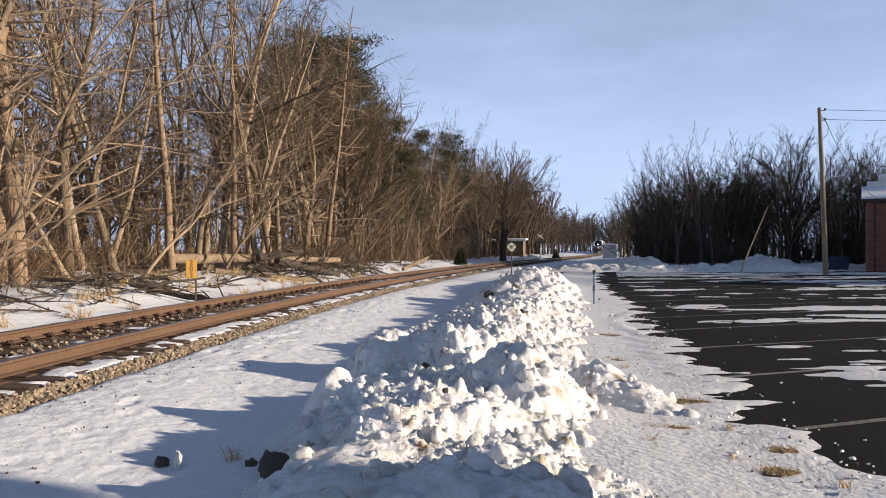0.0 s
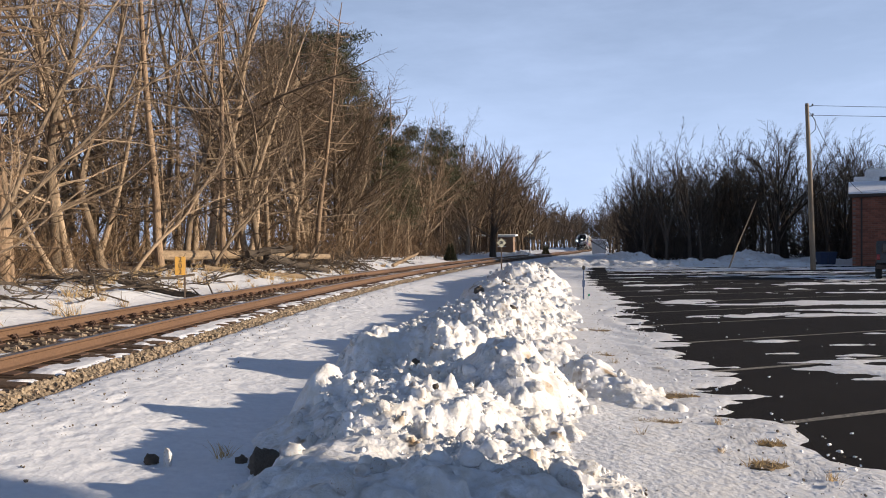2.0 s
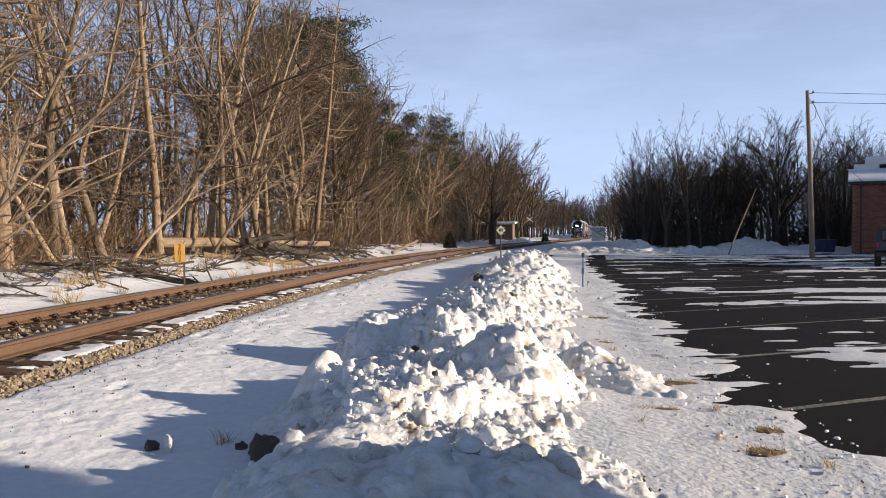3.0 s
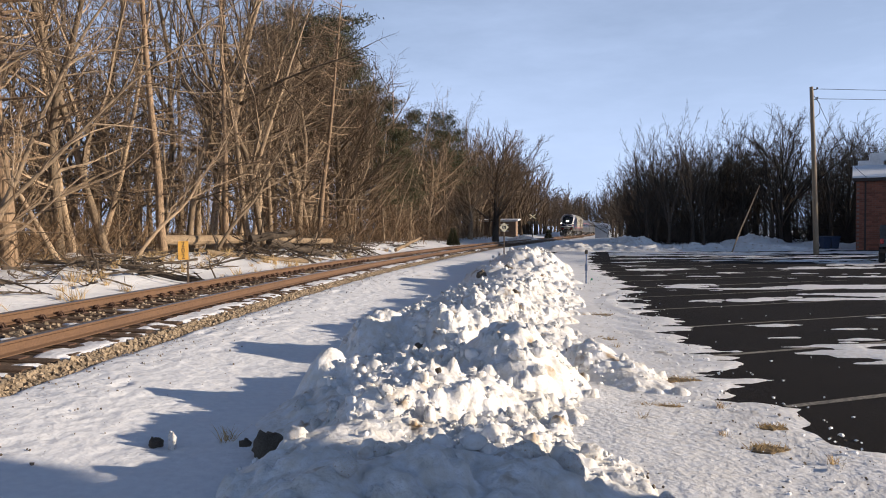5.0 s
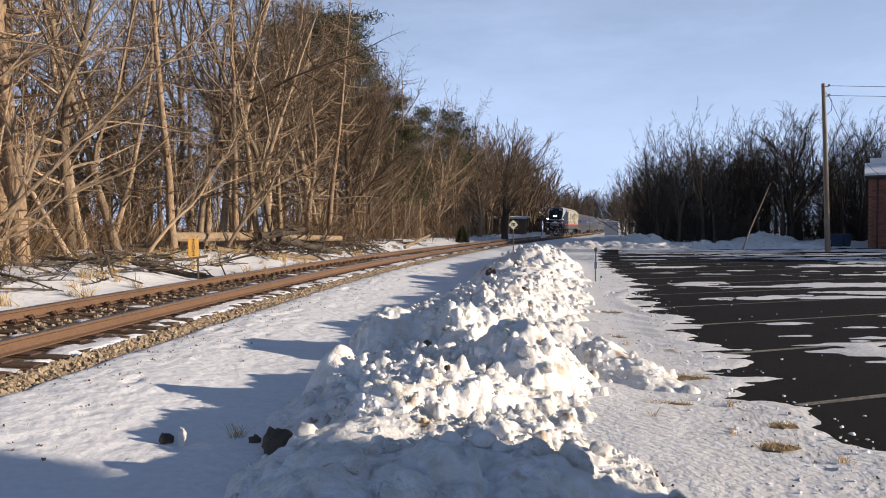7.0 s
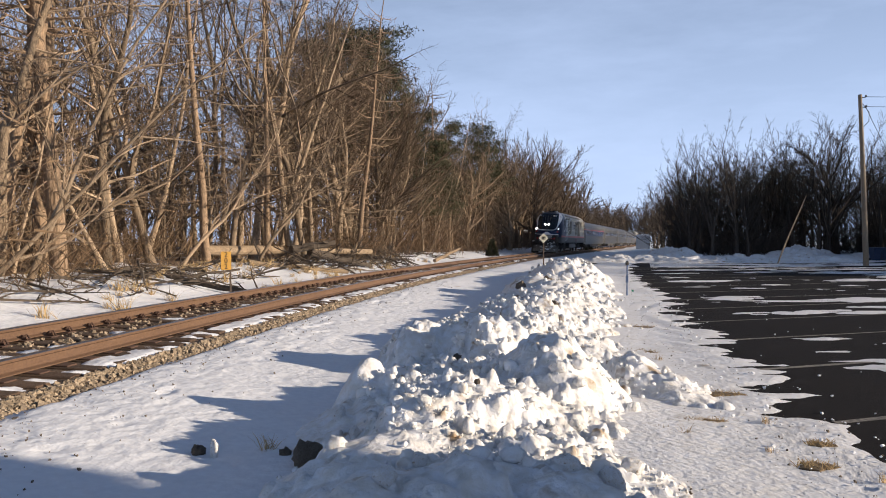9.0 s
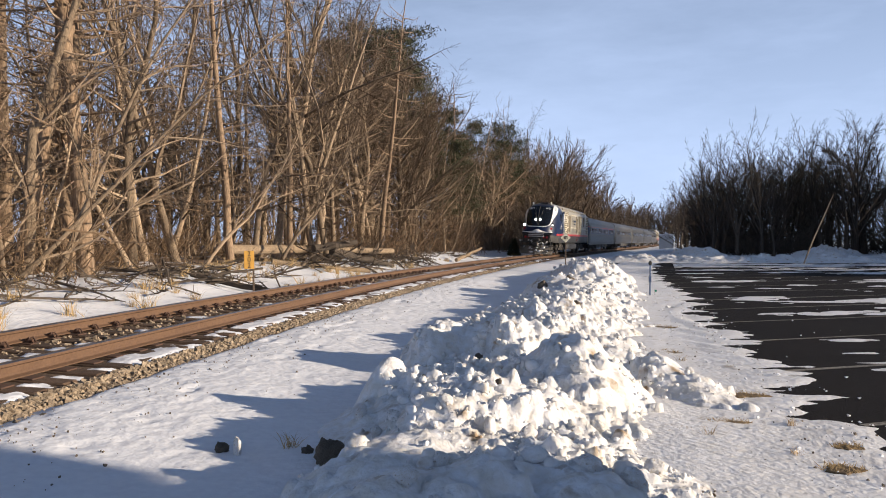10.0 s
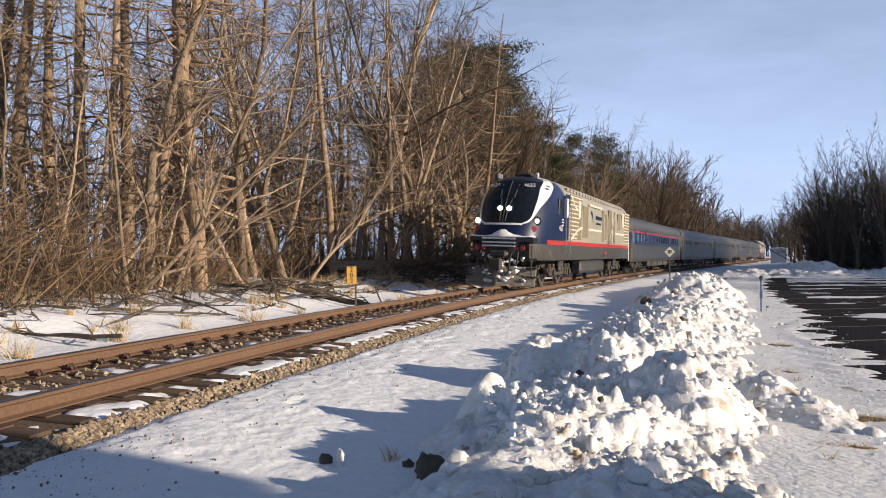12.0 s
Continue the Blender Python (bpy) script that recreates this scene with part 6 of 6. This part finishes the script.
log("fallen_log", "long pale barkless log lying on the snowy bank", pixel_place(300, 30), pixel_place(600, 40), 0.19, WOOD_PALE, 5, (0.42, 0.62))
log("fallen_log", "pale split log beside a larger one", pixel_place(380, 30.5), pixel_place(560, 33), 0.13, WOOD_PALE, 3)
log("fallen_log", "dark slim log lying towards the rails", pixel_place(235, 22), pixel_place(425, 20.8), 0.09, WOOD_DARK, 6)
log("fallen_log", "dark broken trunk tilted over the log pile", pixel_place(455, 32), pixel_place(535, 33), 0.17, WOOD_DARK, 5, (0.6, 1.15))
log("fallen_log", "dark wet log in a pile of branches", pixel_place(490, 33), pixel_place(600, 38), 0.15, WOOD_DARK, 7, (0.6, 0.05))
log("fallen_log", "pale bare pole propped on the brush", pixel_place(712, 50), pixel_place(757, 52), 0.12, WOOD_PALE, 2, (0.1, 0.9))
log("fallen_log", "pale rotten log at the wood's edge", pixel_place(-420, 17), pixel_place(-260, 18), 0.15, WOOD_PALE, 4)
log("fallen_log", "pale rotten log at the wood's edge", pixel_place(-300, 19), pixel_place(-150, 19.5), 0.11, WOOD_DARK, 6)


def branch_mesh(seed, ln):
    """A broken branch: its stem, and its side twigs one by one."""
    r = np.random.default_rng(seed)
    pts = [np.array([ln * (u - 0.5), 0.12 * math.sin(3 * u + seed) * ln * 0.4, 0.04 + 0.05 * r.random()]) for u in np.linspace(0, 1, 7)]
    stem = Bag().tube(pts, 0.032 * np.linspace(1.2, 0.35, 7), 5).mesh("stem", WOOD_DARK)
    twigs = []
    for _ in range(7):
        p = pts[r.integers(1, 6)]
        d = np.array([r.uniform(0.2, 1), r.normal(0, 0.7), abs(r.normal(0, 0.35))])
        q = p + d * r.uniform(0.2, 0.6)
        twigs.append(Bag().tube([p, (p + q) / 2 + r.normal(0, 0.04, 3), q], [0.018, 0.012, 0.006], 4).mesh("twig", WOOD_DARK))
    return stem, twigs


branches = [branch_mesh(700 + i, 1.6 + 0.25 * i) for i in range(6)]
for k in range(230):
    if k < 75:
        y = lr.uniform(20, 60)
        x, y = beside(y, lr.uniform(4.0, 6.8))
        up = 0.02
    elif k < 165:
        x, y = beside(lr.uniform(31, 45), lr.uniform(3.2, 5.8))
        up = lr.uniform(0, 0.5)
    else:
        x, y = beside(lr.uniform(10, 24), lr.uniform(3.6, 6.5))
        up = 0.02
    t = thing("fallen_branch", "dark broken branch lying on the snow", "branch", "fallen branches")
    stem, twigs = branches[k % 6]
    part("stem", stem, None, t)
    for twig in twigs:
        part("twig", twig, None, t)
    t.matrix_basis = pose(x, y, gz(x, y) + up, lr.normal(0, 8), lr.normal(0, 10) - (lr.uniform(5, 50) if up > 0.1 else 0), lr.uniform(0, 360)) @ Matrix.Scale(lr.uniform(0.5, 1.15) * (1.2 if 75 <= k < 165 else 1.0), 4)


def tuft_mesh(seed, n=60):
    r = np.random.default_rng(seed)
    bag = Bag()
    for _ in range(n):
        b = np.array([r.normal(0, 0.07), r.normal(0, 0.07), -0.02])
        w = np.array([r.normal(0, 0.45), r.normal(0, 0.45), 1]) * r.uniform(0.12, 0.38)
        s = np.array([r.normal(), r.normal(), 0]) * 0.004
        bag.add([b - s, b + s, b + w * 0.6 + s * 0.7, b + w * 0.6 - s * 0.7, b + w + np.array([w[0], w[1], 0]) * 0.3], [(0, 1, 2, 3), (3, 2, 4)])
    return bag.mesh("grass_tuft", DRY_GRASS)


tufts = [tuft_mesh(800 + i) for i in range(4)]
for k in range(150):
    y = lr.uniform(7, 50)
    x, y = beside(y, lr.uniform(2.6, 7.0) if k % 5 else lr.uniform(5.5, 7.5))
    t = thing("grass_tuft", "tan dry grass tuft poking through the snow", "grass", "grass on the bank", "stuff", data=tufts[k % 4])
    t.matrix_basis = pose(x, y, gz(x, y), 0, 0, lr.uniform(0, 360)) @ Matrix.Scale(lr.uniform(0.5, 1.3), 4)


# ---- lumps on and by the snow bank ----
def chunk_mesh(seed, mat, rough=0.25):
    r = np.random.default_rng(seed)
    bm = bmesh.new()
    bmesh.ops.create_icosphere(bm, subdivisions=3, radius=1)
    sq = r.uniform(0.6, 1.1, 3)
    ph = r.uniform(0, 6.28, 6)
    for v in bm.verts:
        c = v.co
        k = 1 + 0.9 * rough * (noise.noise(c * 2.3 + Vector(ph[:3]))) + 0.35 * rough * noise.noise(c * 6 + Vector(ph[3:])) + 0.5 * rough * (math.sin(3 * c.x + ph[0]) * math.sin(3.3 * c.y + ph[1]) + 0.6 * math.sin(5 * c.z + ph[2] + 4 * c.x))
        v.co = Vector((c.x * sq[0], c.y * sq[1], c.z * sq[2])) * k
    me = bpy.data.meshes.new("chunk")
    bm.to_mesh(me)
    bm.free()
    me.materials.append(mat)
    for p in me.polygons:
        p.use_smooth = True
    return me


def bank_z(x, y):
    return max(0.0, float(pile_z(np.array([x]), np.array([y]), rng)[0]) - 0.035) + max(0.0, gz(x, y))


chunks = [chunk_mesh(900 + i, SNOW_DIRTY) for i in range(6)]
for k in range(150):
    y = 3.2 + 16 * lr.random() ** 1.3
    c, w = np.interp(y, PILE_Y, PILE_X), np.interp(y, PILE_Y, PILE_W)
    x = c + w * lr.uniform(-1.0, 1.5)
    s = lr.uniform(0.025, 0.085) * (1.0 if abs(x - c) < w * 0.8 else 0.6)
    t = thing("snow_chunk", "frozen lump of plowed snow", "snow chunk", "loose lumps on the bank", data=chunks[k % 6])
    t.matrix_basis = pose(x, y, bank_z(x, y) + s * 0.5, lr.uniform(0, 360), lr.uniform(0, 360), 0) @ Matrix.Scale(s, 4)
rocks = [chunk_mesh(950 + i, ROCK, 0.35) for i in range(3)]
# the clod at (-0.62, 8.7) darkens a hollow where only shade falls
# the one at (0.02, 5.9) stands for a patch of brown-stained snow
for x, y, s, lift in ((-1.22, 5.5, 0.15, 0.03), (-2.12, 5.72, 0.065, 0.035), (1.25, 20.5, 0.2, 0.0), (2.0, 21.0, 0.2, 0.02), (-0.62, 8.7, 0.1, 0.0), (3.3, 26.0, 0.2, 0.0), (-1.45, 5.75, 0.04, 0.02), (-0.2, 9.15, 0.09, 0.0), (1.6, 8.9, 0.08, 0.0), (0.02, 5.9, 0.03, 0.02), (1.3, 12.4, 0.07, 0.0)):
    t = thing("dark_clod", "dark frozen clod of soil and asphalt, one standing for a shaded hollow", "clod", "clods in the snow", data=rocks[int(s * 100) % 3])
    t.matrix_basis = pose(x, y, bank_z(x, y) + lift, 20, 30, lr.uniform(0, 360)) @ Matrix.Scale(s, 4)
t = thing("snow_chunk", "upright lump of snow beside a clod", "snow chunk", data=chunks[2])
t.matrix_basis = pose(-1.98, 5.68, gz(-1.98, 5.68) + 0.06, 0, 0, 20) @ Matrix.Diagonal((0.045, 0.045, 0.09, 1))
weeds = tuft_mesh(880, 40)
for x, y, s in ((-1.62, 5.9, 0.5), (1.75, 6.4, 0.35), (2.25, 5.9, 0.3), (2.6, 6.9, 0.3), (1.95, 8.1, 0.4), (2.5, 10.4, 0.4), (2.75, 5.2, 0.35)):
    t = thing("grass_tuft", "tan dry grass poking through trodden snow", "grass", "grass by the lot", "stuff", data=weeds)
    t.matrix_basis = pose(x, y, max(0.0, gz(x, y)) + 0.02, 0, 0, lr.uniform(0, 360)) @ Matrix.Scale(s, 4)


# ---- crumbs of snow on the lot, and flecks of dirt on the snow ----
cr = np.random.default_rng(41)
crumbs = Bag()
for _ in range(450):
    y = 4.5 + 26 * cr.random() ** 1.6
    e = float(np.interp(y, EDGE_Y, EDGE_X))
    x = e + cr.normal(-0.4, 0.4) if cr.random() < 0.9 else e + 6 * cr.random()
    s = 0.007 + 0.024 * cr.random() ** 3
    z = 0.0 if x > e else 0.035
    crumbs.add(shapes[cr.integers(24)] * s * (1, 1, 0.7) + (x, y, z + s * 0.3), BOX_FACES)
tagged(thing("snow_crumbs", "small crumbs of snow scattered on the lot's edge", "snow", kind="stuff", data=crumbs.mesh("snow_crumbs", SNOW)))
flecks = Bag()
for _ in range(1500):
    if cr.random() < 0.55:
        y = 4 + 24 * cr.random() ** 1.5
        x, y = beside(y, -(1.75 + abs(cr.normal(0, 0.55))))
        z = gz(x, y) + 0.03
    else:
        y = 4.5 + 20 * cr.random() ** 1.5
        x = float(np.interp(y, EDGE_Y, EDGE_X)) - 0.1 - 1.9 * cr.random()
        z = max(0.0, gz(x, y)) + 0.035 if x > np.interp(y, PILE_Y, PILE_X + PILE_W) else bank_z(x, y) + 0.02
    s = 0.004 + 0.012 * cr.random() ** 3
    flecks.add(shapes[cr.integers(24)] * s + (x, y, z), BOX_FACES)
thing("dirt_flecks", "dark flecks of gravel and soil on the snow", "dirt", kind="stuff", data=flecks.mesh("dirt_flecks", ROCK))

# bare brown patches where the turf shows through the trodden snow
turf = material("dead_turf", (0.20, 0.14, 0.075), (0.1, 0.07, 0.04), rough=0.95, grain=20, blotch=5, bump=0.8, bump_scale=30)
for x, y, rx, ry in ((2.55, 8.15, 0.34, 0.2), (1.35, 7.75, 0.3, 0.22), (2.45, 5.55, 0.2, 0.13), (2.35, 11.2, 0.4, 0.3), (2.05, 6.9, 0.25, 0.1), (1.5, 6.55, 0.22, 0.08), (2.75, 6.15, 0.16, 0.08), (3.0, 14.5, 0.5, 0.35)):
    ring = lambda k, z: [(x + rx * k * (1 + 0.3 * math.sin(3 * a + x) + 0.2 * math.sin(7 * a + y)) * math.cos(a), y + ry * k * (1 + 0.3 * math.sin(2 * a + y) + 0.2 * math.sin(6 * a)) * math.sin(a), z) for a in np.linspace(0, 6.2, 22)]
    z = max(0.0, gz(x, y))
    t = thing("turf_patch", "bare brown patch of dead turf in the snow", "turf", "bare turf patches", data=Bag().loft([ring(0.7, z + 0.02), ring(0.62, z + 0.036), ring(0.3, z + 0.042)]).mesh("turf_patch", turf))
    blades = Bag()
    for _ in range(130):
        a, q = cr.uniform(0, 6.28), math.sqrt(cr.random())
        b = np.array([x + rx * 0.8 * q * math.cos(a), y + ry * 0.8 * q * math.sin(a), z + 0.03])
        w = np.array([cr.normal(0, 0.04), cr.normal(0, 0.04), cr.uniform(0.015, 0.05)])
        blades.add([b - (0.004, 0, 0), b + (0.004, 0, 0), b + w], [(0, 1, 2)])
    tagged(part("turf_grass", blades, DRY_GRASS, t), kind="stuff")


def motions():
    """The train comes round the bend at a steady speed, its leading wheels turning."""
    for ob, behind, length, base in train:
        turn = Matrix.Rotation(math.pi, 4, "Z") if ob == tail else Matrix.Identity(4)
        rows = [(t, vehicle_pose(NOSE_AT_END + SPEED * (12 - t) + behind, length, base) @ turn) for t in np.arange(0, 12.01, 0.5).tolist()]
        walk(ob, rows)
    for axle, x, radius in loco_axles:
        walk(axle, [(k / 30, pose(x, 0, radius) @ Matrix.Rotation(SPEED * k / 30 / radius, 4, "Y")) for k in range(361)])


motions()
